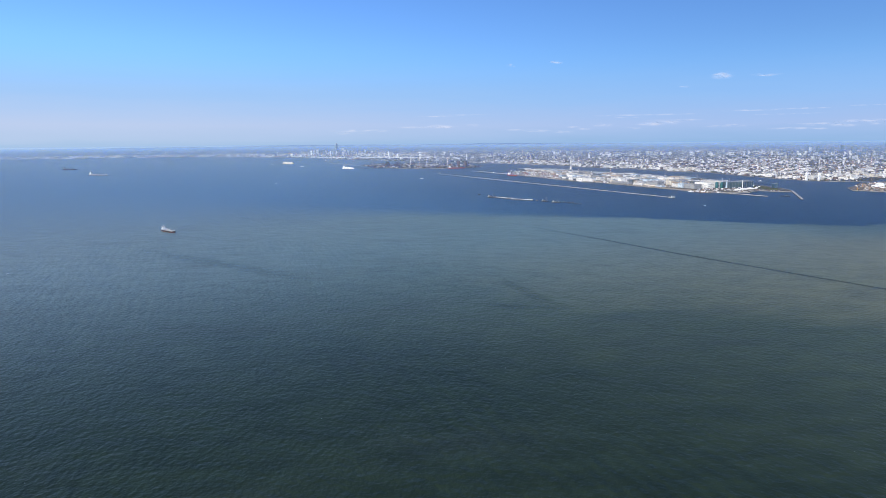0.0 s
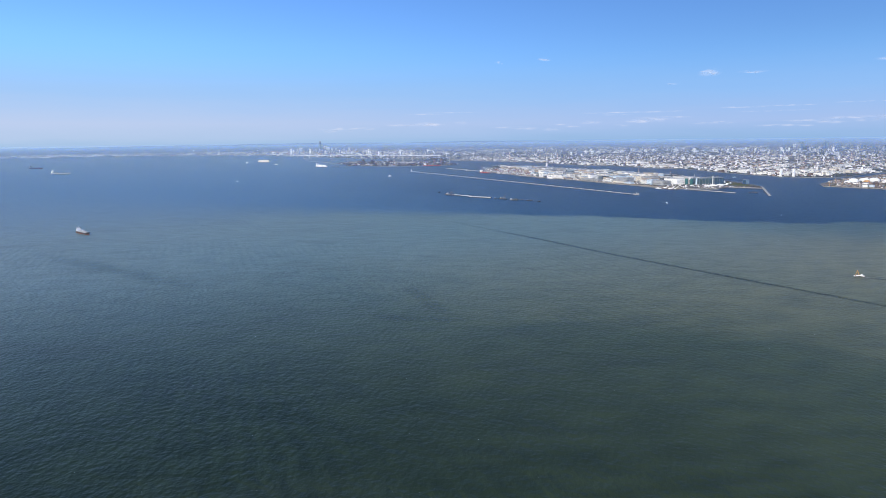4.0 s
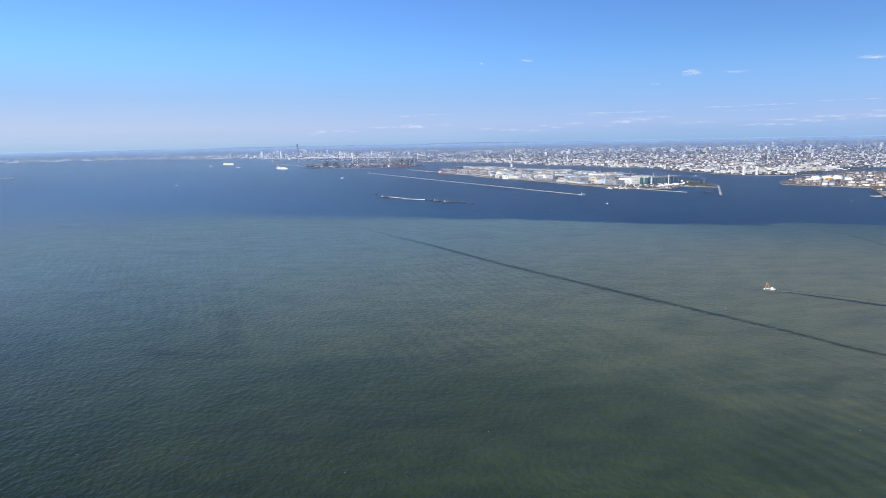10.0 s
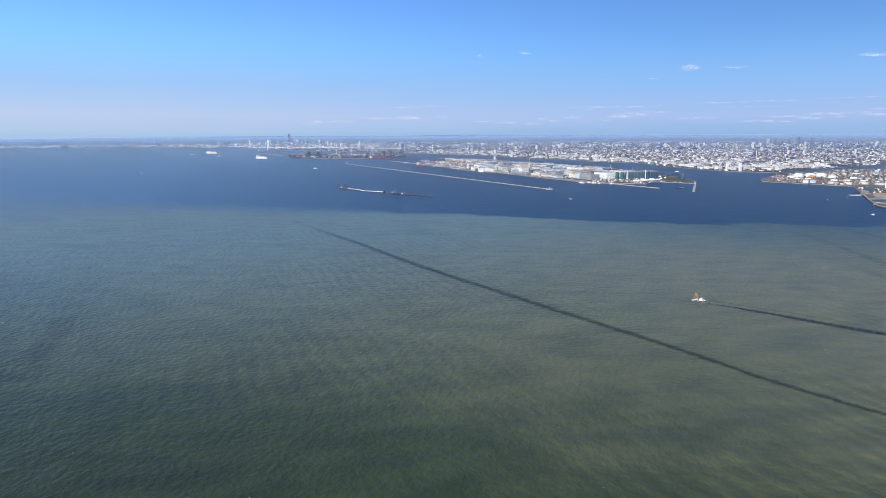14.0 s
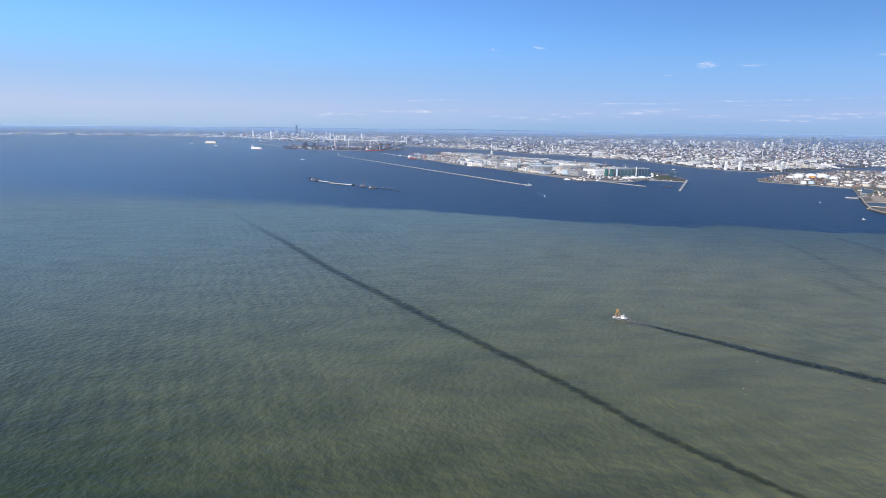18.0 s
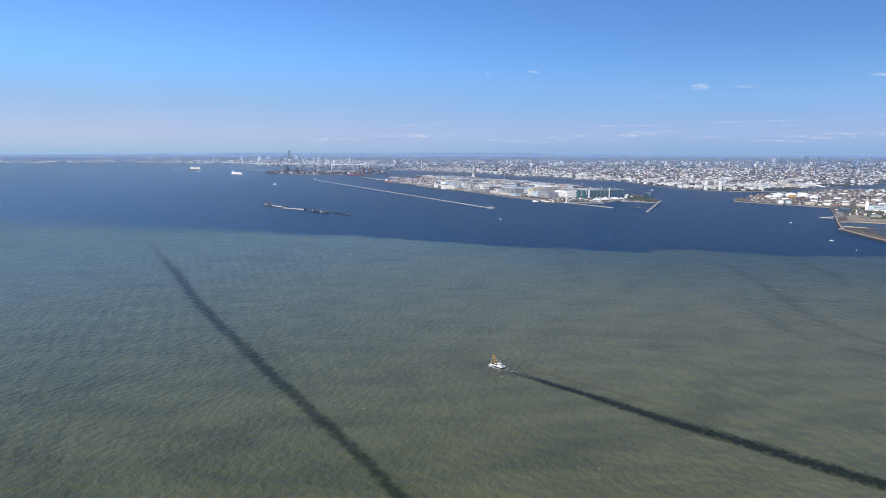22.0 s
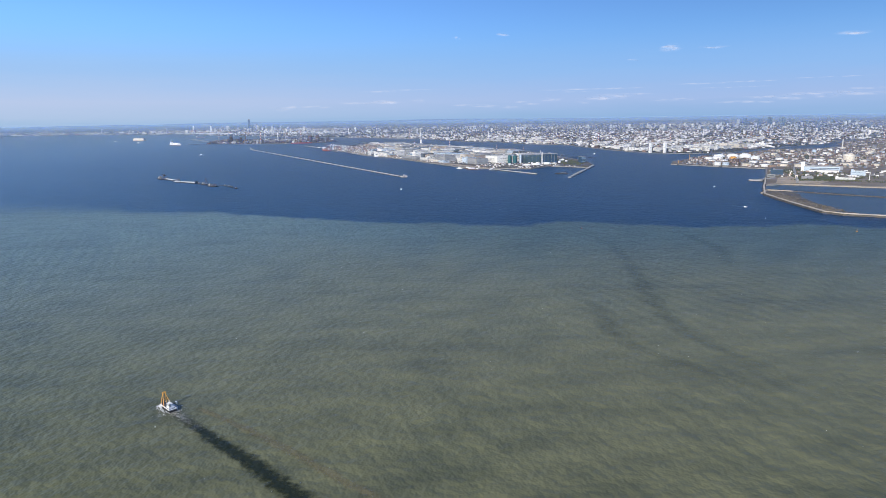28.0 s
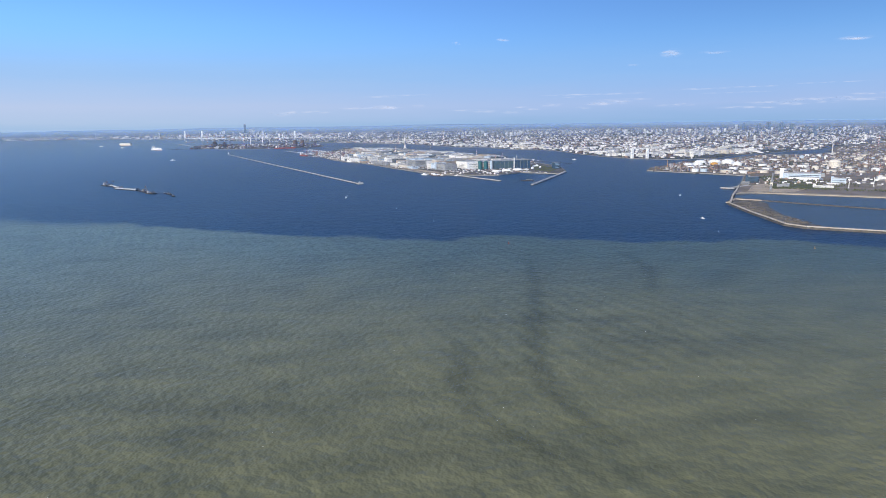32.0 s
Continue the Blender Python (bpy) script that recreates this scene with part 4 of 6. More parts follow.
small_boat(186.6, 366, -93, 2.2, "white motor boat throwing up a short wake")
foam_trail(186.7, 367.0, -93, 26, 1.0, 320)
small_boat(287.6, 288.6, -58, 1.15, "white speedboat with a thin wake")
foam_trail(287.2, 289.2, -58, 11, 0.45, 200)
small_boat(348, 579, 160, 3, "white launch crossing the harbour channel")
foam_trail(349, 578.6, 160, 26, 1.0, 110)
for x, y, a, L in ((31, 696, 20, 4.2), (-117, 646, 10, 2.4), (-156, 1110, 0, 6), (-225, 1214, 0, 6), (-120.4, 203.2, 60, 1.2), (127, 800, 30, 4), (140, 776, 80, 4), (150, 760, 60, 4.5), 
                   (309, 343, 30, 1.5), (160, 705, 110, 4)):
    small_boat(x, y, a, L, "small white boat lying on calm water")


def buoy(x, y, mat_b, label, k=1.0):
    t = thing("buoy", x, y, 0, 0, label, "buoy", "buoys")
    part("float", Geo().lathe(0, 0, [(.22 * k, -.15), (.3 * k, 0.02), (.3 * k, .12 * k), (.2 * k, .18 * k)], 10), mat_b, t)
    part("cage", Geo().beam((.15 * k, 0, .15 * k), (0, 0, .8 * k), .03 * k).beam((-.1 * k, .12 * k, .15 * k), (0, 0, .8 * k), .03 * k).beam((-.1 * k, -.12 * k, .15 * k), (0, 0, .8 * k), .03 * k), mat_b, t)
    part("lantern", Geo().cyl(0, 0, .78 * k, .07 * k, .16 * k, 8), mat_b, t)


buoy(287.9, 244, ORANGE, "orange channel buoy with a lantern", 0.6)
buoy(279.7, 266.9, SHIPWHITE, "small white float on the water", 0.45)
buoy(213, 300, SHIPWHITE, "small white float on the water", 0.45)
buoy(226, 262, RED, "red channel buoy with a lantern", 0.6)
buoy(204, 330, SHIPWHITE, "small white float on the water", 0.45)
buoy(150.8, 166.5, SHIPWHITE, "small white float near the work boat", 0.22)

bg = thing("flat_barge", 271, 419.3, 0, 163, "low dark flat barge lying inside the harbour jetty", "barge")
part("pontoon", Geo().box(0, 0, -.2, 6.5, 1.5, .5), DARKSTEEL, bg)
part("deck", Geo().box(0, 0, .3, 6.3, 1.4, .05), DARKSTEEL, bg)
part("deck_load", Geo().box(-1, 0, .35, 2.6, .9, .3), STEEL, bg)

# ---- the sand-handling line moored in open water ----
def work_rig(x, y, turn, L, label, tall=1.6):
    t = thing("work_barge", x, y, 0, turn, label, "barge", "moored barges")
    part("pontoon", Geo().box(0, 0, -0.2, L, L * 0.36, 0.55), DARKSTEEL, t)
    part("deck", Geo().box(0, 0, 0.35, L * 0.97, L * 0.33, 0.06), DARKSTEEL, t)
    part("deckhouse", Geo().box(-L * .3, 0, 0.41, L * 0.2, L * 0.2, L * 0.1).box(-L * .3, 0, .41 + L * .1, L * .12, L * .14, L * .07), GREY, t)
    part("tower", Geo().beam((L * .12, L * .1, .4), (L * .18, 0, tall + .4), .1).beam((L * .26, L * .1, .4), (L * .2, 0, tall + .4), .1).beam((L * .19, -L * .12, .4), (L * .19, 0, tall + .4), .1), RUST, t, "rust-red lattice tower")
    part("boom", Geo().beam((L * .19, 0, tall * .6), (L * .48, 0, tall * .95), .08).beam((L * .19, 0, tall + .4), (L * .48, 0, tall * .95), .03), RUST, t)
    part("winch", Geo().box(L * .02, -L * .04, .41, L * .14, L * .14, .5), STEEL, t)
    part("generator", Geo().box(L * .36, L * .05, .41, L * .12, L * .1, .35), STEEL, t)


AXIS = math.degrees(math.atan2(388 - 452, 118 - 67.5))
work_rig(69.5, 448.5, AXIS, 7.0, "dark work barge with a white house and rust-red tower", 2.4)
work_rig(99.3, 411, AXIS, 5.2, "dark work barge with a lattice crane", 2.7)
work_rig(104.6, 402.5, AXIS + 14, 5.4, "low rust-brown work barge", 1.0)
work_rig(82, 430, AXIS, 3.0, "small dark barge under the covered conveyor", 0.6)


def covered_conveyor(ax, ay, bx, by, label):
    L = math.hypot(bx - ax, by - ay)
    t = thing("covered_conveyor", (ax + bx) / 2, (ay + by) / 2, 0, math.degrees(math.atan2(by - ay, bx - ax)), label, "conveyor", "covered conveyors")
    part("float_deck", Geo().box(0, 0, -0.15, L, 1.9, 0.45), DARKSTEEL, t)
    n = max(3, round(L / 2.4))
    for i in range(n):
        part("cover_panel", Geo().profile(-L / 2 + (i + .5) * L / n, 0, 0.3, L / n - 0.06, 1.1, [(1, 0), (1, .24), (.6, .42), (-.6, .42), (-1, .24), (-1, 0)]), COVER, t)
    part("end_frame", Geo().box(-L / 2, 0, .3, .2, 1.7, .8).box(L / 2, 0, .3, .2, 1.7, .8), STEEL, t)


covered_conveyor(72.5, 446, 81.5, 433.5, "floating conveyor under a pale rounded cover")
covered_conveyor(80.5, 430.5, 93.5, 419.5, "long floating conveyor under a pale rounded cover")
for x, y in ((95.5, 416), (110, 402.5), (112.5, 398.6), (114, 396), (117.3, 389), (64, 472)):
    t = thing("mooring_dolphin", x, y, 0, AXIS, "small dark mooring float", "mooring", "mooring floats")
    part("float", Geo().box(0, 0, -0.15, 1.9, 0.9, 0.5), DARKSTEEL, t)
    part("cabin", Geo().box(-.3, 0, .35, .45, .45, .32), GREY, t)
    part("post", Geo().cyl(.5, 0, .3, .12, .6, 8), RUST, t)
pipe = Geo()
for a, b in (((106.5, 405), (110, 402.5)), ((110, 402.5), (116, 391))):
    pipe.beam((*a, .18), (*b, .18), .12, 6)
tagged(part("floating_pipe", pipe, DARKSTEEL), "thin floating pipe between moorings", "pipe")

# ---- gas berth trestle ----
tr = thing("berth_trestle", -22, 985, 0, math.degrees(math.atan2(20, 62)), "dark trestle on piles leading to the gas berth", "trestle", kind="structure")
part("deck", Geo().box(0, 0, .55, 66, 1.0, .25), DARKSTEEL, tr)
pile = Geo().box(0, 0, -.4, .7, 1.6, 1.0).mesh("pile_bent", QUAY)
for i in range(14):
    part("pile_bent", pile, None, tr).location = (-32 + i * 5, 0, 0)
for i in (2, 6, 10):
    part("breasting_platform", Geo().box(-32 + i * 5, 1.2, 0, 2.4, 2.4, .9), QUAY, tr)


# ---- buildings of the harbour island ----
E1, E2, P0 = Vector((0.375, -0.927)), Vector((0.927, 0.375)), Vector((140.0, 760.0))
ISLE_TURN = math.degrees(math.atan2(E1.y, E1.x))


def isle(u, v):
    p = P0 + E1 * u + E2 * v
    return p.x, p.y


def warehouse(x, y, z, turn, sx, sy, h, walls, roof, label, gable=0.0, seed=0, group="harbour warehouses"):
    """A shed or store: walls, roof with kerb, doors, window bands and roof plant."""
    r = random.Random(seed)
    t = thing("warehouse", x, y, z, turn, label, "warehouse", group)
    part("body", Geo().box(0, 0, 0, sx, sy, h), walls, t)
    if gable:
        part("roof", Geo().profile(0, 0, h + 0.004, sx * 1.01, sy * 1.02, [(1, 0), (1, .06), (0, gable), (-1, .06), (-1, 0)]), roof, t)
    else:
        part("roof", Geo().box(0, 0, h, sx * 0.97, sy * 0.95, 0.06), roof, t)
        k = Geo()
        for a, b, c, d in ((0, sy / 2, sx, .12), (0, -sy / 2, sx, .12), (sx / 2, 0, .12, sy), (-sx / 2, 0, .12, sy)):
            k.box(a * .99, b * .99, h - .02, c, d, .16)
        part("parapet", k, walls, t)
        for _ in range(r.randrange(1, 4)):
            part("roof_unit", Geo().box(r.uniform(-.35, .35) * sx, r.uniform(-.3, .3) * sy, h + .05, r.uniform(.5, 1.6), r.uniform(.5, 1.3), r.uniform(.2, .6)), GREY, t)
        if r.random() < .5:
            part("stair_tower", Geo().box(r.choice((-.42, .42)) * sx, r.choice((-.4, .4)) * sy, 0, 1.0, 1.0, h + .7), walls, t)
    for fl in range(int(h / 0.7)):
        zz = 0.55 + fl * 0.7
        if zz + .2 < h and r.random() < .8:
            for s in (-1, 1):
                if r.random() < .55:
                    part("window_band", Geo().box(s * (sx / 2), 0, zz, .03, sy * r.uniform(.5, .9), .16), GLASS, t)
                if r.random() < .55:
                    part("window_band", Geo().box(0, s * (sy / 2), zz, sx * r.uniform(.5, .9), .03, .16), GLASS, t)
    for s in (-1, 1):
        part("loading_dock", Geo().box(0, s * (sy / 2 + .15), 0, sx * .9, .35, .12), QUAY, t)
        part("dock_canopy", Geo().box(0, s * (sy / 2 + .2), .48, sx * .86, .45, .06), GREY, t)
    return t


def store_label(sx, h, wname, rname):
    size = "long" if sx > 9 else "small" if sx < 5 else "broad"
    return f"{size} {wname} harbour warehouse with a {rname} roof"


WALLS = [(WHITE, "white"), (WHITE, "white"), (WHITE, "white"), (CREAM, "cream"), (PALEBLUE, "pale blue"), (GREY, "grey"), (SLATE, "dark slate"), (TAN, "tan")]
ROOFS = [(ROOFLIGHT, "pale"), (ROOFLIGHT, "pale"), (ROOFGREY, "grey"), (ROOFBLUE, "blue")]
wr = random.Random(21)
# rows inland from the quay: v of the row's middle, its depth, from u to u, height range
for v, depth, u0, u1, hlo, hhi in ((-12.5, 6.5, 128, 262, 1.1, 3.2), (-2.5, 10, 110, 288, 1.8, 4.3), (13, 12, 86, 284, 1.7, 4.2), (30, 12, 50, 280, 1.6, 3.8), (48, 12, 30, 268, 1.3, 3.6),
                                   (66, 12, 20, 256, 1.0, 2.8), (82, 12, 10, 236, .9, 2.4), (97, 11, 0, 190, .8, 2.2), (58, 11, -70, 22, .8, 2.0), (74, 11, -90, 10, .8, 2.0), (90, 11, -100, 0, .8, 1.8), (108, 11, -100, 60, .7, 1.6)):
    u = u0
    while u < u1:
        L = wr.choice((3.5, 4.5, 5, 6, 7, 9, 11, 14))
        if wr.random() < .82:
            (wm, wname), (rm, rname) = wr.choice(WALLS), wr.choice(ROOFS)
            h, d = wr.uniform(hlo, hhi), depth * wr.uniform(.6, .95)
            x, y = isle(u + L / 2, v + wr.uniform(-.8, .8))
            blocked = any(abs(u + L / 2 - a) < (L + b) / 2 and abs(v - c) < (depth + e) / 2
                          for a, b, c, e in ((268, 18, 30, 16), (243, 22, 66, 14), (90, 30, 98, 12), (283, 12, 60, 40), (-10, 30, 30, 60), (206, 17, -12.5, 4)))
            if not blocked and inside(x, y, ISLE):
                warehouse(x, y, .4, ISLE_TURN, L * .94, d, h, wm, rm, store_label(L, h, wname, rname), gable=wr.choice((0, 0, 0, .5)) if d < 9 else 0, seed=int(u * 7 + v))
        u += L + wr.choice((.5, .9, 1.6))
# notable stores
warehouse(*isle(266, 30), .4, ISLE_TURN, 14, 11, 3.2, CREAM, ROOFLIGHT, "large peach-coloured store with a pale flat roof", seed=3)
warehouse(*isle(243, 66), .4, ISLE_TURN, 20, 12, 2.2, WHITE, ROOFLIGHT, "broad white shed with a long pale roof", seed=5)
warehouse(*isle(88, 98), .4, ISLE_TURN + 62, 27, 9, 1.8, WHITE, ROOFLIGHT, "very long white shed by the back channel", seed=6)
warehouse(*isle(206, -12.5), .4, ISLE_TURN, 16, 6, 2.0, GREY, ROOFLIGHT, "long grey store with ribbed walls", seed=8)

# power station: hall, green tanks, coal domes
hall_turn = math.degrees(math.atan2(3.2, 20))
hx, hy = 281.8, 499.5
hall = thing("power_station_hall", hx, hy, .4, hall_turn, "huge dark slate-blue power station hall with pale roof edge", "power station")
part("body", Geo().box(5.7, 0, 0, 10.2, 8, 5.2), DARKHALL, hall)
part("glazed_end", Geo().box(-5.6, .3, 0, 12.2, 7.4, 4.8), GLASSHALL, hall, "paler grey-green glazed end bay")
part("glazed_roof", Geo().box(-5.6, .3, 4.8, 12.4, 7.6, .16), ROOFGREY, hall)
for i in range(4):
    part("wall_rib", Geo().box(-11 + i * 2.7, -3.45, 0, .14, .14, 4.7), STEEL, hall)
part("roof", Geo().box(5.7, 0, 5.2, 10.4, 8.3, .2), ROOFLIGHT, hall)
for i in range(4):
    part("wall_rib", Geo().box(2.2 + i * 2.25, -4.05, 0, .16, .16, 5.0), STEEL, hall)
part("roof_vent", Geo().box(-4, 0, 4.94, 3, 2, .5).box(3, 1, 5.38, 3, 1.6, .4).box(7, -1, 5.38, 1.2, 1.2, .7), GREY, hall)
part("stair_shaft", Geo().box(0.2, -4.4, 0, .5, .5, 6.6), WHITE, hall, "white stair shaft")
part("window_band", Geo().box(5.7, -4.02, 4.2, 9.4, .06, .3), GLASS, hall)
for x, y, r, h, m, lab in ((262.8, 498.5, 1.25, 4.5, DARKGREEN, "tall teal green steel silo"), (265.6, 496.0, 1.25, 4.5, DARKGREEN, "tall teal green steel silo"),
                           (268.6, 494.0, .6, 4.9, PALEBLUE, "slim pale steel silo")):
    t = thing("silo", x, y, .4, 0, lab, "silo", "power station silos")
    part("shell", Geo().cyl(0, 0, 0, r, h, 24), m, t, smooth=False)
    part("roof", Geo().lathe(0, 0, [(r * 1.02, h), (r * .6, h + .3), (.15, h + .45)], 24), m, t)
    part("stair", Geo().box(r + .1, 0, 0, .25, .3, h + .3), STEEL, t)
for x, y, r in ((267.6, 475.2, 2.6), (274.4, 478.8, 2.9), (281.6, 481.8, 3.1), (287.4, 484.6, 1.7)):
    t = thing("storage_dome", x, y, .4, 0, "low white storage dome by the shore", "dome", "white storage domes")
    part("dome_shell", Geo().lathe(0, 0, [(r * math.cos(a), r * .42 * math.sin(a)) for a in [i * math.pi / 2 / 7 for i in range(7)]] + [(.05, r * .42)], 24), SHIPWHITE, t, smooth=True)
    part("ring_wall", Geo().cyl(0, 0, 0, r * 1.04, .25, 24), CONCRETE, t)
for x, y, r in ((298, 507, .9), (301, 511, 1.0), (296, 512, .8), (300, 500, .7), (293, 492, .9)):
    t = thing("gas_holder", x, y, .4, 0, "small white round tank on the green", "tank", "small white tanks")
    part("shell", Geo().lathe(0, 0, [(r, 0), (r, r * .7), (r * .7, r * 1.05), (.05, r * 1.2)], 14), SHIPWHITE, t)
    part("ladder", Geo().box(r, 0, 0, .08, .15, r * .8), STEEL, t)
bl = thing("port_office", 306.4, 489, .4, 20, "dark blue glass office block by the jetty", "office block")
part("body", Geo().box(0, 0, 0, 3.3, 3.0, 3.6), DARKHALL, bl)
part("window_band", Geo().box(0, -1.52, .6, 3, .04, .3).box(0, -1.52, 1.4, 3, .04, .3).box(0, -1.52, 2.2, 3, .04, .3).box(0, -1.52, 3.0, 3, .04, .3), ROOFBLUE, bl)
part("roof", Geo().box(0, 0, 3.6, 3.4, 3.1, .15), GREY, bl)


def stack(x, y, h, r, mats, label, bands=1, z=.4, group="chimneys"):
    t = thing("chimney", x, y, z, 0, label, "chimney", group)
    part("plinth", Geo().box(0, 0, 0, r * 3.2, r * 3.2, h * .06), CONCRETE, t)
    for i in range(bands):
        a, b = i / bands, (i + 1) / bands
        part("flue" if bands == 1 else "flue_band", Geo().cyl(0, 0, h * (.05 + .95 * a), r * (1 - .35 * a), h * .95 / bands, 12, r * (1 - .35 * b)), mats[i % len(mats)], t)
    part("platform", Geo().cyl(0, 0, h * .7, r * 1.25, .12, 12).cyl(0, 0, h * .97, r * 1.0, .12, 12), STEEL, t)
    return t


stack(240.5, 850, 16.5, 1.3, [WHITE, GREY], "tall white power station chimney with a grey top", 4)
stack(224.5, 606, 6.4, .9, [PALEBLUE, WHITE], "pale blue and white chimney among stores", 3)
stack(300, 560, 4.6, .35, [WHITE], "slim white painted steel chimney")
stack(288, 575, 4.0, .3, [RED, WHITE], "slim red and white mast", 5)
stack(277, 505, 7.5, .25, [STEEL], "slim steel mast beside the power station hall")
for u, v, h in ((30, 80, 6), (60, 104, 7), (150, 100, 5), (200, 92, 5), (100, 60, 4)):
    stack(*isle(u, v), h, .35, [RED, WHITE], "slim red and white banded mast", 5)


def gantry(x, y, turn, k=1.0, m=RED):
    t = thing("gantry_crane", x, y, .4, turn, "painted ship-to-shore container gantry crane", "crane", "container cranes")
    for a in (-1, 1):
        for b in (-1, 1):
            part("leg", Geo().beam((a * 1.2 * k, b * .9 * k, 0), (a * .9 * k, b * .9 * k, 4.2 * k), .16 * k), m, t)
        part("portal_beam", Geo().beam((a * 1.0 * k, -.9 * k, 3.0 * k), (a * 1.0 * k, .9 * k, 3.0 * k), .14 * k), m, t)
    part("boom", Geo().box(0.6 * k, 0, 4.1 * k, 9 * k, .5 * k, .25 * k), m, t)
    part("apex", Geo().beam((.9 * k, 0, 4.2 * k), (.5 * k, 0, 6.2 * k), .14 * k).beam((.5 * k, 0, 6.2 * k), (5 * k, 0, 4.3 * k), .06 * k).beam((.5 * k, 0, 6.2 * k), (-3.6 * k, 0, 4.3 * k), .06 * k), m, t)
    part("machine_house", Geo().box(-2.6 * k, 0, 4.35 * k, 1.4 * k, .9 * k, .6 * k), SHIPWHITE, t)


for i in range(8):
    gantry(*isle(2 + i * 9.5, -1.5 - i * .6), ISLE_TURN - 90, .95, (RED, PALEBLUE, SHIPWHITE, STEEL)[i % 4])
stackg, cr = Geo(), random.Random(5)
for _ in range(900):
    u, v = cr.uniform(-6, 84), cr.uniform(5, 52)
    if (v % 9) < 6.4 and (u % 13) < 11:
        x, y = isle(round(u / 1.25) * 1.25, round(v / .8) * .8)
        stackg.box(x, y, .4, 1.2, .7, .26 * cr.randrange(1, 6), ISLE_TURN)
tagged(part("container_stacks", stackg, BOXES), "stacks of red, orange and white shipping containers", "containers", kind="stuff")
# moored ships along the quay
cs = thing("container_ship", *isle(26, -12), 0, ISLE_TURN, "container feeder ship with a red hull at the quay", "ship")
part("hull", Geo().hull(20, 3.2, 1.1), RED, cs)
part("deckhouse", Geo().box(-7.6, 0, 1.1, 1.6, 2.8, 2.2), SHIPWHITE, cs)
dk = Geo()
for i in range(24):
    dk.box(-5.5 + (i // 3) * 1.5, -.9 + (i % 3) * .9, 1.1, 1.4, .8, .3 * cr.randrange(1, 5))
part("deck_cargo", dk, BOXES, cs)
for x, y, a, L, lab in ((226.5, 468, -60, 4.6, "white and blue patrol boat moored at the quay"), (231.5, 459.5, -50, 5.2, "rust-red fishing boat moored off the quay"), (235, 458, -30, 4.0, "rust-red fishing boat moored off the quay"),
                        (183, 612, -65, 7, "white coaster moored off the quay"), (243, 457, 10, 3.4, "pale barge moored off the quay")):
    small_boat(x, y, a, L, lab, mat_h=RUST if "rust" in lab else SHIPWHITE)
pt = thing("boat_pontoon", 232, 464, 0, ISLE_TURN, "orange-brown landing pontoons beside the quay", "pontoon")
part("deck", Geo().box(0, 0, -.1, 12, 1.6, .5), RUST, pt)
part("gangway", Geo().box(0, 1.8, .3, .8, 3, .2), ORANGE, pt)
part("shelter", Geo().box(-3, 0, .4, 2, 1.2, .7).box(3, 0, .4, 1.5, 1, .6), SHIPWHITE, pt)
# low clutter: trucks, stacked goods and kiosks in the yards
clut = Geo()
for _ in range(1500):
    u, v = cr.uniform(20, 300), cr.uniform(-16, 100)
    if u > 250 and v > 34:
        continue
    x, y = isle(u, v)
    clut.box(x, y, .4, cr.uniform(.4, 1.6), cr.uniform(.25, .6), cr.uniform(.2, .6), ISLE_TURN + cr.choice((0, 90)))
tagged(part("yard_clutter", clut, PORT), "parked lorries, kiosks and stacked goods in the yards", "yard goods", kind="stuff")
road = Geo()
for v in (-8.4, 5.0, 21.6, 39, 57, 74, 90):
    ax, ay = isle(150, v)
    road.box(ax, ay, .3, 268, 1.3, .12, ISLE_TURN)
tagged(part("island_road", road, ASPHALT), "straight asphalt service roads between stores", "road", kind="structure")


# ---- steelworks island ----
kr = random.Random(11)
def works_pt():
    a, b = kr.random(), kr.random()
    x = -40 + 165 * a
    return x, 968 + (18 if x > 30 else 18 + (30 - x) * .75) + 120 * b * (1 - .3 * a)


shed_geo = Geo()
for _ in range(520):
    x, y = works_pt()
    shed_geo.box(x, y, .4, kr.uniform(1.5, 8), kr.uniform(1.5, 5), kr.uniform(.6, 2.8), kr.choice((20, -70)) + kr.uniform(-3, 3), kr.uniform(.8, 1))
tagged(part("steelworks_sheds", shed_geo, WORKS), "crowded rusty sheds and plant of a steelworks", "industrial plant", kind="stuff")
heap = Geo()
for _ in range(40):
    x, y = -30 + 130 * kr.random(), 972 + 20 * kr.random()
    heap.lathe(x, max(y, 985 - (x + 20) * .4), [(kr.uniform(2, 5), .4), (kr.uniform(1, 2), kr.uniform(.9, 1.8)), (.3, kr.uniform(1.8, 2.6))], 9)
tagged(part("ore_heaps", heap, WORKS), "dark heaps of ore and coal in the yard", "ore heaps", kind="stuff")


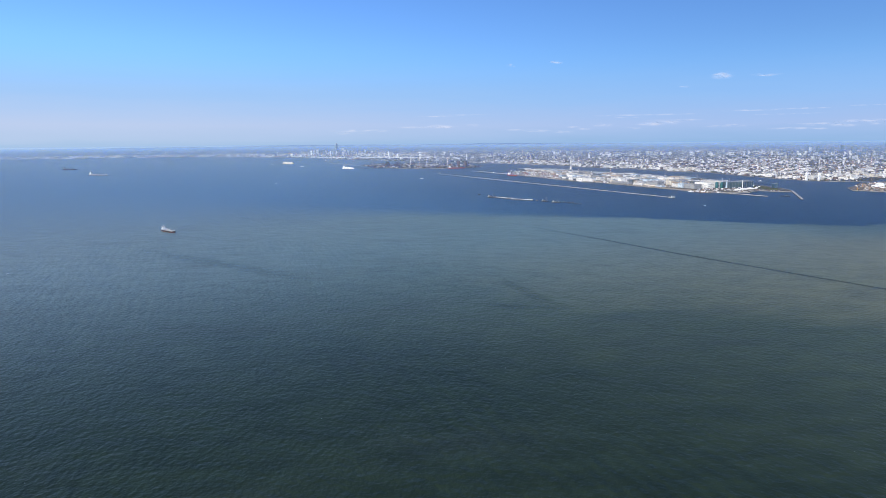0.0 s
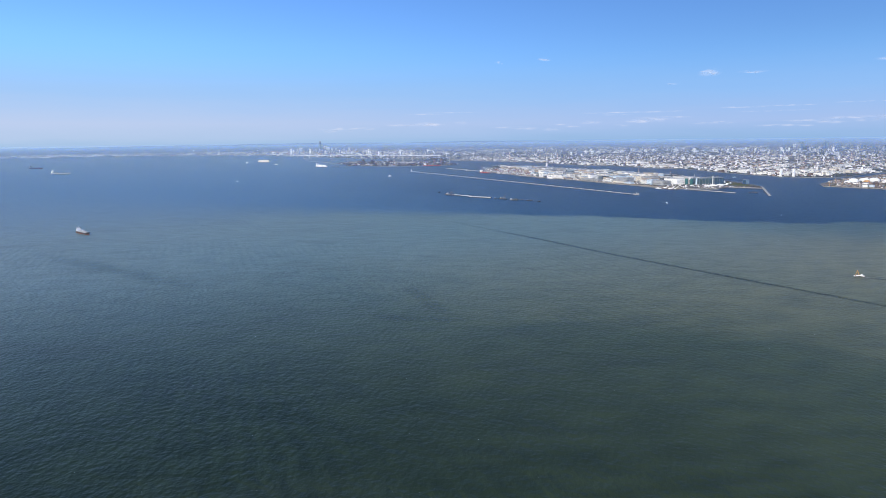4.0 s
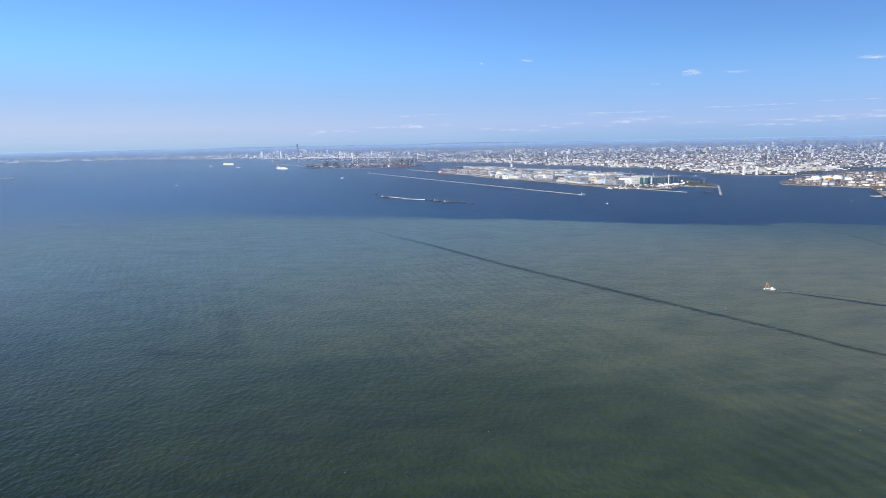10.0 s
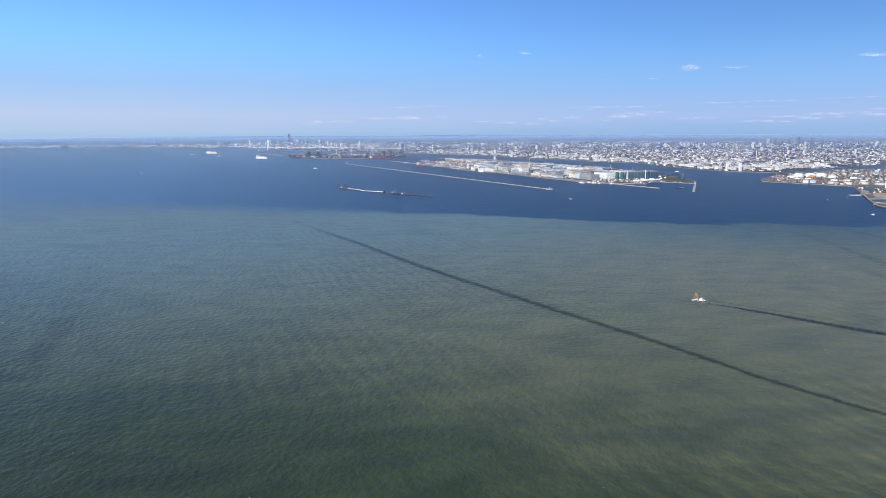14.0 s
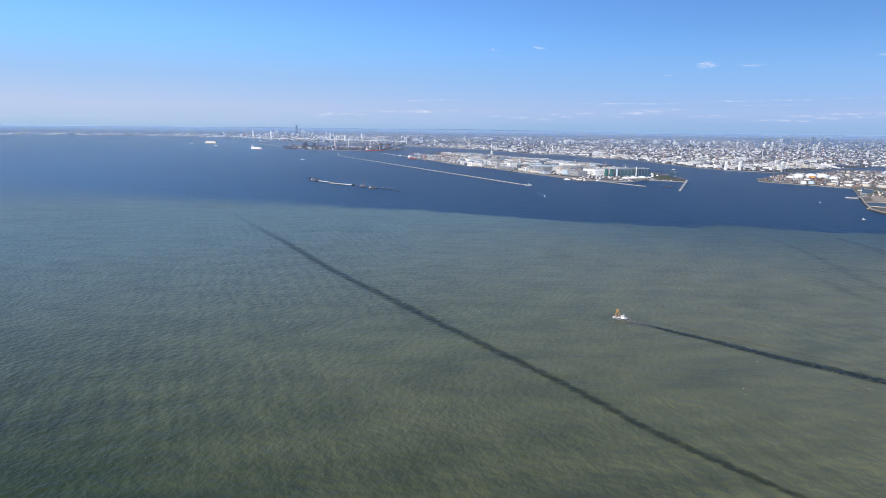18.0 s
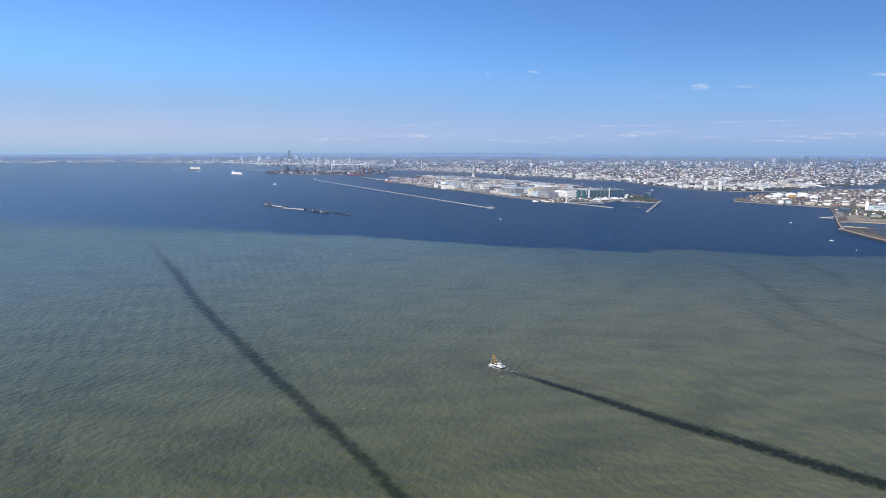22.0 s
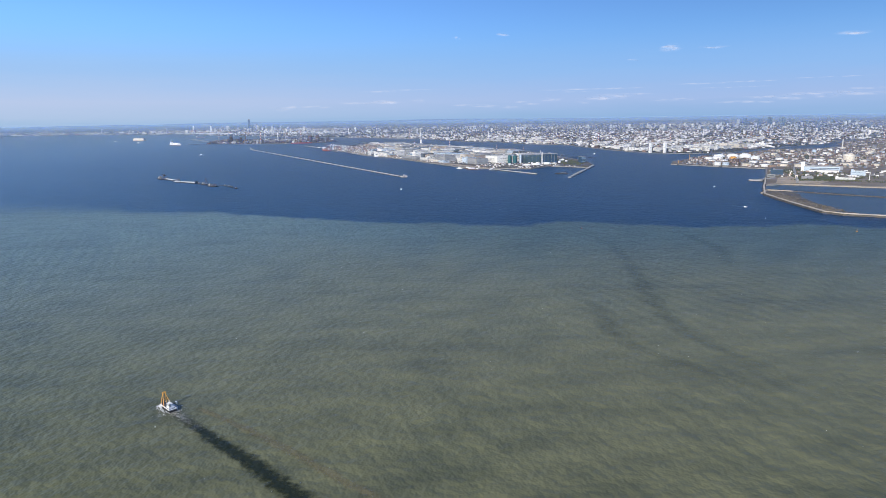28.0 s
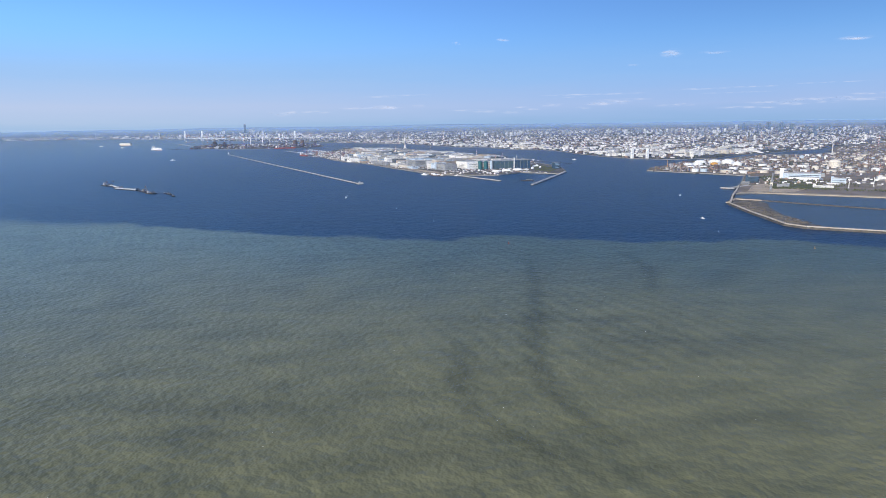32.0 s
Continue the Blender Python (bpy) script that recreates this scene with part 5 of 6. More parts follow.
def blast_furnace(x, y, k, label):
    t = thing("blast_furnace", x, y, .4, 20, label, "furnace", "blast furnaces")
    part("body", Geo().lathe(0, 0, [(2.2 * k, 0), (2.4 * k, 3 * k), (1.5 * k, 7 * k), (1.7 * k, 7.3 * k), (.8 * k, 9.5 * k)], 14), RUST, t)
    part("frame", Geo().box(-2, -2, 0, .4, .4, 9 * k).box(2, -2, 0, .4, .4, 9 * k).box(2, 2, 0, .4, .4, 9 * k).box(-2, 2, 0, .4, .4, 9 * k).box(0, 0, 6 * k, 5 * k, 5 * k, .3), DARKSTEEL, t)
    part("cast_house", Geo().box(4 * k, 0, 0, 6 * k, 5 * k, 2.5 * k), WORKS, t)
    for i in range(3):
        part("stove", Geo().lathe(-4.5 * k, (i - 1) * 2.4 * k, [(1 * k, 0), (1 * k, 5 * k), (.5 * k, 5.8 * k)], 10), RUST, t)
    part("skip_bridge", Geo().beam((5 * k, 3 * k, .4), (.5 * k, 0, 9 * k), .3), DARKSTEEL, t)


blast_furnace(-8, 1034, .95, "dark blast furnace with stoves and skip bridge")
blast_furnace(6, 1028, .85, "dark blast furnace with stoves and skip bridge")
for x, y, h in ((103, 1000, 8.2), (113, 996, 8.2)):
    t = thing("gas_holder_tower", x, y, .4, 0, "brown cylindrical gas holder tower", "gas holder", "gas holders")
    part("shell", Geo().cyl(0, 0, 0, 2.6, h, 20), RUST, t)
    part("crown", Geo().lathe(0, 0, [(2.7, h), (1.8, h + .6), (.2, h + .9)], 20), RUST, t)
for x, y, h, m, b in ((10, 1044, 15, [RUST], 1), (40, 982, 15, [RED, WHITE], 7), (69, 1010, 17, [GREY], 1), (55, 1040, 13, [WHITE], 1), (124, 985, 12, [GREY], 1), (-35, 1080, 12, [STEEL], 1), (88, 1030, 14, [RED, WHITE], 7),
                      (30, 1090, 16, [WHITE], 1), (-80, 1300, 14, [RED, WHITE], 7)):
    stack(x, y, h, .55, m, "tall slim steelworks chimney", b, group="steelworks chimneys")
for i in range(7):
    gantry(36 + i * 13, 958.5 + (i > 4) * 3, 100 + kr.uniform(-8, 8), 1.1, STEEL if i % 2 else RUST)
oq = thing("ore_carrier", 95, 953, 0, 4, "red ore carrier unloading at the steelworks quay", "ship")
part("hull", Geo().hull(26, 4, 1.4), RED, oq)
part("deckhouse", Geo().box(-10.5, 0, 1.4, 2, 3.4, 2.2), SHIPWHITE, oq)
part("hatch_covers", Geo().box(-5, 0, 1.4, 4, 2.6, .4).box(0, 0, 1.4, 4, 2.6, .4).box(5, 0, 1.4, 4, 2.6, .4), RUST, oq)
for x, y, L in ((52, 1110, 26), (20, 1060, 22), (70, 1070, 24), (-20, 1120, 22)):
    warehouse(x, y, .4, -25, L, 6, 1.8, GREY, ROOFGREY, "long grey steelworks mill shed", .6, seed=int(x), group="mill sheds")

# ---- refinery and works at the river mouth ----
def tank(x, y, r, h, m, label, dome=0.0):
    t = thing("storage_tank", x, y, .4, 0, label, "tank", "oil storage tanks")
    part("shell", Geo().cyl(0, 0, 0, r, h, 22), m, t)
    if dome:
        part("dome_roof", Geo().lathe(0, 0, [(r * 1.01 * math.cos(a), h + dome * math.sin(a)) for a in (0, .25, .5, .8, 1.1, 1.35)] + [(.05, h + dome)], 22), m, t, smooth=True)
    else:
        part("floating_roof", Geo().cyl(0, 0, h - .08, r * .96, .1, 22), GREY, t)
        part("rim", Geo().lathe(0, 0, [(r, h - .1), (r * 1.03, h - .1), (r * 1.03, h + .05), (r, h + .05)], 22, False), STEEL, t)
    part("stair", Geo().beam((r + .1, -r * .3, 0), (r * .8, r * .7, h), .1), STEEL, t)
    part("bund", Geo().lathe(0, 0, [(r * 1.35, 0), (r * 1.35, .18), (r * 1.42, .18), (r * 1.42, 0)], 22, False), QUAY, t)
    return t


for x, y, r, h, m, lab, dm in ((367.4, 440.5, 1.7, 1.9, SHIPWHITE, "white steel oil tank", 0), (371.6, 439.4, 1.8, 1.9, PALEBLUE, "pale blue steel oil tank", 0), (379.4, 431.5, 2.7, 1.6, CREAM, "broad cream steel oil tank", 0),
                               (385.5, 425.5, 2.4, 1.5, SHIPWHITE, "white steel oil tank", 0), (395.2, 424.6, 2.5, 1.5, CREAM, "cream painted steel oil tank", 0), (400.5, 417.5, 3.0, 1.6, CREAM, "broad cream steel oil tank", 0),
                               (376, 461, 1.9, 1.8, SHIPWHITE, "white steel oil tank", 0), (381.7, 458, 1.9, 2.0, SHIPWHITE, "white steel oil tank", 0), (388, 455, 1.3, 2.4, RUST, "orange-brown upright steel tank", 0),
                               (394, 449, 2.0, 1.6, SHIPWHITE, "white steel oil tank", 0), (401, 446, 2.2, 1.6, CREAM, "cream painted steel oil tank", 0), (408, 440, 2.3, 1.5, SHIPWHITE, "white steel oil tank", 0),
                               (398.7, 492, 3.4, 1.4, SHIPWHITE, "white domed gas tank", 1.5), (407.8, 492, 3.6, 1.4, SHIPWHITE, "white domed gas tank", 1.6), (416.4, 492, 3.6, 1.4, SHIPWHITE, "white domed gas tank", 1.6),
                               (402, 482, 2.2, 1.2, ORANGE, "orange-brown domed steel tank", .8), (392, 483, 2.8, 1.4, SHIPWHITE, "white domed gas tank", 1.0), (384, 479, 2.6, 1.3, SHIPWHITE, "white domed gas tank", .9),
                               (413, 476, 2.6, 1.3, SHIPWHITE, "white domed gas tank", 1.0), (425, 470, 2.2, 1.4, SHIPWHITE, "white steel oil tank", 0), (437, 452, 2.6, 1.5, SHIPWHITE, "white steel oil tank", 0),
                               (450.1, 444, 3.0, 3.0, CREAM, "large cream domed tank", 1.6), (418, 424, 2.2, 1.4, SHIPWHITE, "white steel oil tank", 0), (428, 418, 2.4, 1.4, CREAM, "cream painted steel oil tank", 0)):
    tank(x, y, r, h, m, lab, dm)
fr = random.Random(31)
for i in range(60):
    a, b = fr.random(), fr.random()
    x, y = 425 + 150 * a, 405 + 130 * b + 45 * a
    if math.dist((x, y), (450, 444)) > 8:
        tank(x, y, fr.uniform(.9, 1.9), fr.uniform(.9, 1.6), fr.choice((SHIPWHITE, CREAM, CREAM, GREY, PALEBLUE)), "round steel refinery oil tank", fr.choice((0, 0, .7)))
plant = Geo()
for _ in range(2800):
    a, b = fr.random(), fr.random()
    x, y = 372 + 330 * a, 395 + 120 * b + 70 * a
    if (x < 400 and y < 420) or not inside(x, y, RIVER):
        continue
    plant.box(x, y, .4, fr.uniform(.4, 2.0), fr.uniform(.4, 1.5), fr.uniform(.3, 1.2) + (fr.random() < .012) * fr.uniform(1, 2.5), fr.choice((33, -57)) + fr.uniform(-4, 4))
for _ in range(260):
    x, y = 360 + 22 * fr.random(), 444 + 24 * fr.random()
    plant.box(x, y + (x - 360) * .3, .4, fr.uniform(.4, 1.6), fr.uniform(.4, 1.6), fr.uniform(.3, 1.5), 33)
tagged(part("refinery_plant", plant, REFINERY), "dense brown and pale sheds, pipe racks and plant of a refinery", "industrial plant", kind="stuff")
racks = Geo()
for _ in range(70):
    x, y = 430 + 200 * fr.random(), 420 + 140 * fr.random()
    racks.cyl(x, y, .4, fr.uniform(.1, .22), fr.uniform(1.2, 3.4), 7)
tagged(part("refinery_columns", racks, RUST), "rust-brown refinery columns and flare pipes", "industrial plant", kind="stuff")
# works hall by the ponds
wh = thing("works_hall", 391, 389.5, .4, -38, "long pale blue works hall with a white stair tower", "factory hall")
part("body", Geo().box(0, 0, 0, 15, 6.5, 2.4), PALEBLUE, wh)
for i in range(7):
    part("roof_bay", Geo().profile(-6.4 + i * 2.14, 0, 2.4, 2.1, 6.6, [(1, 0), (1, .1), (0, .42), (-1, .1), (-1, 0)]), ROOFLIGHT, wh)
part("stair_tower", Geo().box(-8, -1.5, 0, 1.5, 1.8, 4.6), SHIPWHITE, wh, "white stair tower")
part("window_band", Geo().box(1, -3.27, .9, 12, .05, .3).box(1, -3.27, 1.6, 12, .05, .25), GLASS, wh)
part("annex", Geo().box(1, -4.6, 0, 12, 2.4, .9), WHITE, wh)
warehouse(359.4, 377.5, .4, -38, 5, 4.4, 2.5, DARKHALL, ROOFGREY, "dark blue-grey works building by the sea wall", seed=2, group="river mouth works")
warehouse(352.5, 371.5, .4, -38, 3.0, 2.2, .9, GREY, ROOFGREY, "small grey concrete pump house", seed=4, group="river mouth works")
warehouse(390.5, 366, .4, -38, 5.4, 3.6, 1.9, PALEBLUE, ROOFLIGHT, "pale blue shed with a light roof", seed=12, group="river mouth works")
warehouse(372, 351, .4, -35, 7, 2.0, .7, WHITE, ROOFLIGHT, "low white row of offices", seed=14, group="river mouth works")
warehouse(404, 398, .4, -38, 8, 4, 1.3, GREY, ROOFBLUE, "grey shed with a blue roof", seed=15, group="river mouth works")
warehouse(360, 358, .4, -35, 4.4, 3.4, .9, GREY, ROOFGREY, "grey concrete mixing plant shed", seed=16, group="river mouth works")
warehouse(420, 372, .4, -35, 10, 5, 1.2, WHITE, ROOFLIGHT, "long low white depot", seed=17, group="river mouth works")
warehouse(436, 352, .4, -35, 12, 5, 1.2, GREY, ROOFGREY, "long low grey depot", seed=18, group="river mouth works")
cv = thing("belt_conveyor", 366, 374, .4, math.degrees(math.atan2(64.5, 44.8)), "grey elevated belt conveyor gallery to the pond", "conveyor")
part("gallery", Geo().box(0, 0, 1.0, 74, .5, .42), GREY, cv)
for i in range(12):
    part("trestle", Geo().box(-34 + i * 6.2, 0, 0, .3, .8, 1.0), STEEL, cv)
part("transfer_tower", Geo().box(-20, 0, 0, 1.0, 1.0, 1.9), CREAM, cv)
part("loading_tower", Geo().box(-36.5, 0, -.6, .9, .9, 2.2), STEEL, cv)
stack(379.4, 346.6, 3.6, .16, [WHITE], "short white chimney near the ponds")
stack(391.1, 347.9, 4.0, .16, [WHITE], "short white chimney near the ponds")
stack(418.6, 377, 7.0, .17, [WHITE, RED], "white and red banded chimney", 4)
stack(366.5, 470, 4.6, .14, [ORANGE], "slim orange steel mast")
stack(354, 459, 2.4, .12, [ORANGE], "slim orange steel beacon mast")
for x, y in ((352.5, 454.6), (365, 432.5)):
    t = thing("mooring_jetty", x, y, 0, 33, "small dark landing stage off the quay", "jetty", "landing stages")
    part("platform", Geo().box(-1.4, 0, .2, 2.4, .6, .25), DARKSTEEL, t)
    part("pile", Geo().cyl(-2.4, 0, -.3, .2, 1.2, 8), DARKSTEEL, t)
yard = Geo()
for _ in range(500):
    x = 346 + 130 * fr.random()
    y = 352 + (x - 346) * .1 + 36 * fr.random() - (x - 352) * .55 + 20
    if inside(x - 2, y, RIVER) and inside(x, y - 2, RIVER):
        yard.box(x, y, .4, fr.uniform(.4, 2.2), fr.uniform(.3, 1.4), fr.uniform(.2, .8), -36 + fr.choice((0, 90)))
tagged(part("works_yard_goods", yard, PORT), "parked vehicles, huts and stored goods near the ponds", "yard goods", kind="stuff")
trees = Geo()
for _ in range(620):
    q = fr.random()
    if q < .5:
        x, y = 352 + 60 * fr.random(), 0
        y = 346 - (x - 352) * .68 + 8 * fr.random() + 6
    else:
        x, y = 370 + 25 * fr.random(), 350 + 55 * fr.random()
    k = fr.uniform(.12, .32)
    if not inside(x, y, RIVER):
        continue
    trees.lathe(x, y, [(k * .25, .4), (k, .4 + k * .7), (k * .8, .4 + k * 1.4), (k * .15, .4 + k * 2)], 6)
tagged(part("shrub_belt", trees, GRASS), "belt of shrubs and small trees near the ponds", "shrubs", kind="stuff")


# ---- the city plain ----
def on_land(px, py, outline):
    """Which of many points lie inside an outline."""
    inside = np.zeros(len(px), bool)
    for (ax, ay), (bx, by) in zip(outline, outline[1:] + outline[:1]):
        cross = ((ay > py) != (by > py))
        with np.errstate(divide='ignore', invalid='ignore'):
            xi = (bx - ax) * (py - ay) / (by - ay) + ax
        inside ^= cross & (px < xi)
    return inside


def fabric(name, count, ymin, ymax, size, height, seed, label, material, outline=MAIN, tall=0.03, tall_h=5.0, spread=0.82, margin=6, skip=None, xr=None):
    """Very many separate blocks on the plain, in one mesh."""
    r = np.random.RandomState(seed)
    y = ymin + (ymax - ymin) * r.rand(count) ** 0.8
    x = (r.rand(count) * 2 - 1) * (y * spread + 150) + y * 0.12 + 90
    if xr:
        x = xr[0] + (xr[1] - xr[0]) * r.rand(count)
    keep = on_land(x, y - margin, outline) & on_land(x - margin, y, outline)
    if skip:
        keep &= ~on_land(x, y, skip)
    # streets, open ground and parks leave gaps
    gap = np.sin(x * .045 + 3 * np.sin(y * .011)) + np.sin(y * .031 + 2 * np.sin(x * .017))
    keep &= (gap < 1.65) & (r.rand(count) < 0.55 + 0.45 * (np.sin(x * .013 + 1) * np.sin(y * .009) > -0.35))
    x, y = x[keep], y[keep]
    n = len(x)
    sx, sy = size * r.uniform(.35, 1.4, n), size * r.uniform(.35, 1.1, n)
    h = height * np.exp(r.normal(0, .45, n))
    clump = np.sin(x * .009 + .6) * np.sin(y * .007 + 2)
    big = r.rand(n) < tall * np.clip(.4 + 2.2 * clump, 0, 3)
    h = np.where(big, tall_h * r.uniform(.5, 1.4, n), h)
    sx, sy = np.where(big, np.minimum(sx, 2.6), sx), np.where(big, np.minimum(sy, 2.2), sy)
    a = np.radians(20 * np.sin(x * .002 + y * .0013) + r.choice([0, 90], n) + r.normal(0, 4, n))
    c, s = np.cos(a), np.sin(a)
    v = np.empty((n, 8, 3))
    for k, (i, j) in enumerate(((-1, -1), (1, -1), (1, 1), (-1, 1))):
        px, py = i * sx / 2, j * sy / 2
        for q in (0, 4):
            v[:, k + q, 0], v[:, k + q, 1], v[:, k + q, 2] = x + c * px - s * py, y + s * px + c * py, .3 + (h if q else 0)
    f = np.array([(4, 5, 6, 7), (0, 1, 5, 4), (1, 2, 6, 5), (2, 3, 7, 6), (3, 0, 4, 7)])
    faces = (np.arange(n)[:, None, None] * 8 + f[None]).reshape(-1, 4)
    me = bpy.data.meshes.new(name)
    me.vertices.add(n * 8)
    me.vertices.foreach_set("co", v.ravel())
    me.loops.add(len(faces) * 4)
    me.loops.foreach_set("vertex_index", faces.ravel().astype(np.int32))
    me.polygons.add(len(faces))
    me.polygons.foreach_set("loop_start", np.arange(0, len(faces) * 4, 4, dtype=np.int32))
    me.materials.append(material)
    me.update()
    me.validate()
    tagged(part(name, me, None), label, "city", kind="stuff")


fabric("river_mouth_blocks", 60000, 250, 860, 1.5, .42, 8, "brown, grey and white sheds of works along the river", REFINERY, RIVER, tall=.002, tall_h=2.0, spread=1.3, margin=4, skip=[(330, 345), (345, 365), (385, 425), (420, 400), (450, 340), (520, 260), (700, 150), (640, 100), (420, 260)])
fabric("waterfront_works", 12000, 540, 1150, 3.0, 1.0, 1, "pale sheds and plant along the mainland waterfront", PORT, tall=.01, spread=.75, margin=3)
fabric("shore_blocks", 15000, 545, 1250, 2.6, 1.05, 12, "white and grey sheds crowding the mainland shore", PORT, tall=.01, tall_h=3, margin=2.5, xr=(150, 820))
fabric("near_city_blocks", 110000, 640, 1500, 2.1, .72, 2, "dense low city blocks in many pale colours", CITY, tall=.012, tall_h=3.5)
fabric("middle_city_blocks", 85000, 1300, 2600, 3.2, 1.0, 3, "dense city blocks fading with distance", CITY, tall=.012, tall_h=4.5)
fabric("far_city_blocks", 60000, 2500, 4100, 6.0, 1.7, 4, "far suburbs reaching to the hills", CITY, tall=.008, tall_h=6)
fabric("island_yard_goods", 26000, 440, 905, 1.0, .28, 41, "containers, lorries and huts on the island's yards", PORT, ISLE, tall=0, margin=1.6, xr=(130, 320), skip=[(284, 492), (289, 470), (297, 452), (310, 462), (316, 505), (314, 548), (296, 530)])
SHOREMIX = [(0.0, (0.80, 0.80, 0.78)), (0.30, (0.40, 0.40, 0.40)), (0.48, (0.12, 0.12, 0.13)), (0.62, (0.72, 0.70, 0.66)), (0.78, (0.42, 0.24, 0.16)), (0.86, (0.22, 0.26, 0.30))]
SHORE = paint("shore_sheds", (0.55, 0.55, 0.54), (0.75, 0.74, 0.72), 0.05, 0.7, fine=1, bump=0, island=SHOREMIX)
fabric("far_shore_sheds", 6500, 1560, 2350, 9, 1.8, 31, "white sheds and tanks along the far western shore", SHORE, tall=.01, tall_h=9, margin=3, xr=(-1900, 120))
fabric("far_inland_sheds", 9000, 1500, 3200, 8, 1.2, 32, "pale sheds scattered over the far plain", SHORE, tall=.01, tall_h=8, margin=6)
fabric("works_sheds", 1500, 955, 1230, 2.6, .9, 33, "dark and rusty sheds on the steelworks island", WORKS, WORKS_LAND, tall=.06, tall_h=4, margin=3, xr=(-70, 150))
wood = paint("park_trees", (0.022, 0.035, 0.016), (0.05, 0.065, 0.03), 0.02, 0.9, fine=.5, bump=0)
fabric("park_woods", 12000, 640, 4200, 9, .8, 9, "dark belts of park trees between city blocks", wood, tall=0)


def tower(x, y, sx, sy, h, m, label, group="city towers", turn=20.0, taper=1.0):
    t = thing("tower_block", x, y, .35, turn, label, "tower", group)
    part("shaft", Geo().box(0, 0, 0, sx, sy, h, 0, taper), m, t)
    part("crown", Geo().box(0, 0, h, sx * .7 * taper, sy * .7 * taper, h * .05), GREY, t)
    b = Geo()
    for i in range(max(3, int(h / 1.6))):
        z = (i + .6) * h / max(3, int(h / 1.6))
        if z < h * .97:
            k = 1 - (1 - taper) * z / h
            b.box(0, 0, z, sx * k + .06, sy * k + .06, .22)
    part("window_bands", b, ROOFBLUE, t)
    return t


lmx, lmy = -207.1, 2394.1
tower(lmx, lmy, 9.0, 9.0, 36, TOWERBLUE, "very tall tapering blue-grey landmark tower", taper=.75)
for dx, dy, w, h in ((14, 10, 5, 20), (24, 0, 5, 19), (32, -20, 5, 17), (42, 10, 6, 12), (-14, -10, 6, 10), (56, 6, 5, 13), (-64, -30, 6, 17), (-70, -20, 6, 16), (-84, 10, 5, 12), (-98, 0, 7, 9), (84, 0, 6, 10), (104, 8, 5, 14),
                     (130, -10, 6, 10), (-130, 10, 6, 9), (-40, 6, 5, 12), (8, -40, 9, 8)):
    tower(lmx + dx, lmy + dy, w, w * .8, h, TOWERPALE, "tall blue-grey high-rise near the landmark tower", "harbour towers")
hr = random.Random(77)
hix, hiy = 1230, 1700
for dx, h in ((-26, 15), (-22, 18), (-12, 10), (-4, 12), (2, 17), (8, 20), (13, 19), (19, 17), (25, 19), (31, 14), (40, 14), (48, 12), (-40, 12), (-60, 9), (66, 10), (80, 13)):
    tower(hix + dx * 1.7, hiy - dx * 1.1 + hr.uniform(-14, 14), 5.5, 4.5, h, hr.choice((TOWERBLUE, TOWERPALE, TOWERBLUE)), "tall slate-grey residential tower in a cluster", "residential towers", hr.uniform(0, 60))
for bx, by, n, sp in ((760, 1620, 14, 60), (900, 1520, 16, 70), (640, 1750, 10, 90), (1060, 1420, 14, 90), (500, 1500, 10, 120), (1500, 1500, 16, 140), (1180, 1150, 10, 90), (330, 1900, 10, 160), (800, 1150, 10, 90)):
    for _ in range(n):
        tower(bx + hr.gauss(0, sp), by + hr.gauss(0, sp * .7), hr.uniform(3, 5), hr.uniform(3, 4), hr.uniform(4, 10), hr.choice((TOWERBLUE, TOWERPALE, WHITE)), "mid-rise apartment tower in the far city", "apartment towers", hr.uniform(0, 90))
# twin white towers and sheds on the facing waterfront
for x, y in ((390.5, 574), (400.5, 570.5)):
    t = thing("silo_tower", x, y, .35, 20, "tall white slab-like silo tower on the waterfront", "tower", "white waterfront towers")
    part("shaft", Geo().box(0, 0, 0, 1.7, 1.7, 6.8), SHIPWHITE, t)
    part("head", Geo().box(0, 0, 6.8, 1.9, 1.9, .5), WHITE, t)
    part("joint_band", Geo().box(0, 0, 3.6, 1.76, 1.76, .12), GREY, t)
fw = random.Random(44)
for x0, y0, x1, y1, n in ((384, 612, 392, 590, 3), (396, 582, 440, 575, 6), (386, 680, 388, 630, 5), (352, 800, 384, 750, 5), (300, 900, 336, 872, 4), (410, 610, 500, 640, 9), (400, 660, 470, 700, 8), (440, 590, 520, 630, 8),
                          (270, 1050, 290, 980, 4), (350, 850, 420, 780, 8), (400, 740, 520, 760, 9), (190, 1190, 260, 1080, 6), (310, 940, 400, 900, 7), (520, 680, 620, 780, 9), (230, 1250, 330, 1120, 7)):
    n = round(n * 1.6)
    for i in range(n):
        q = (i + fw.uniform(.2, .8)) / n
        L = fw.uniform(4.5, 11)
        (wm, wname), (rm, rname) = fw.choice(WALLS[:4]), fw.choice(ROOFS[:3])
        warehouse(x0 + (x1 - x0) * q + 5, y0 + (y1 - y0) * q + 4, .35, fw.choice((22, -68)), L, L * fw.uniform(.35, .6), fw.uniform(1.2, 3.3), wm, rm, store_label(L, 2, wname, rname).replace("harbour", "mainland"), fw.choice((0, .5)),
                  seed=i + int(x0), group="mainland warehouses")
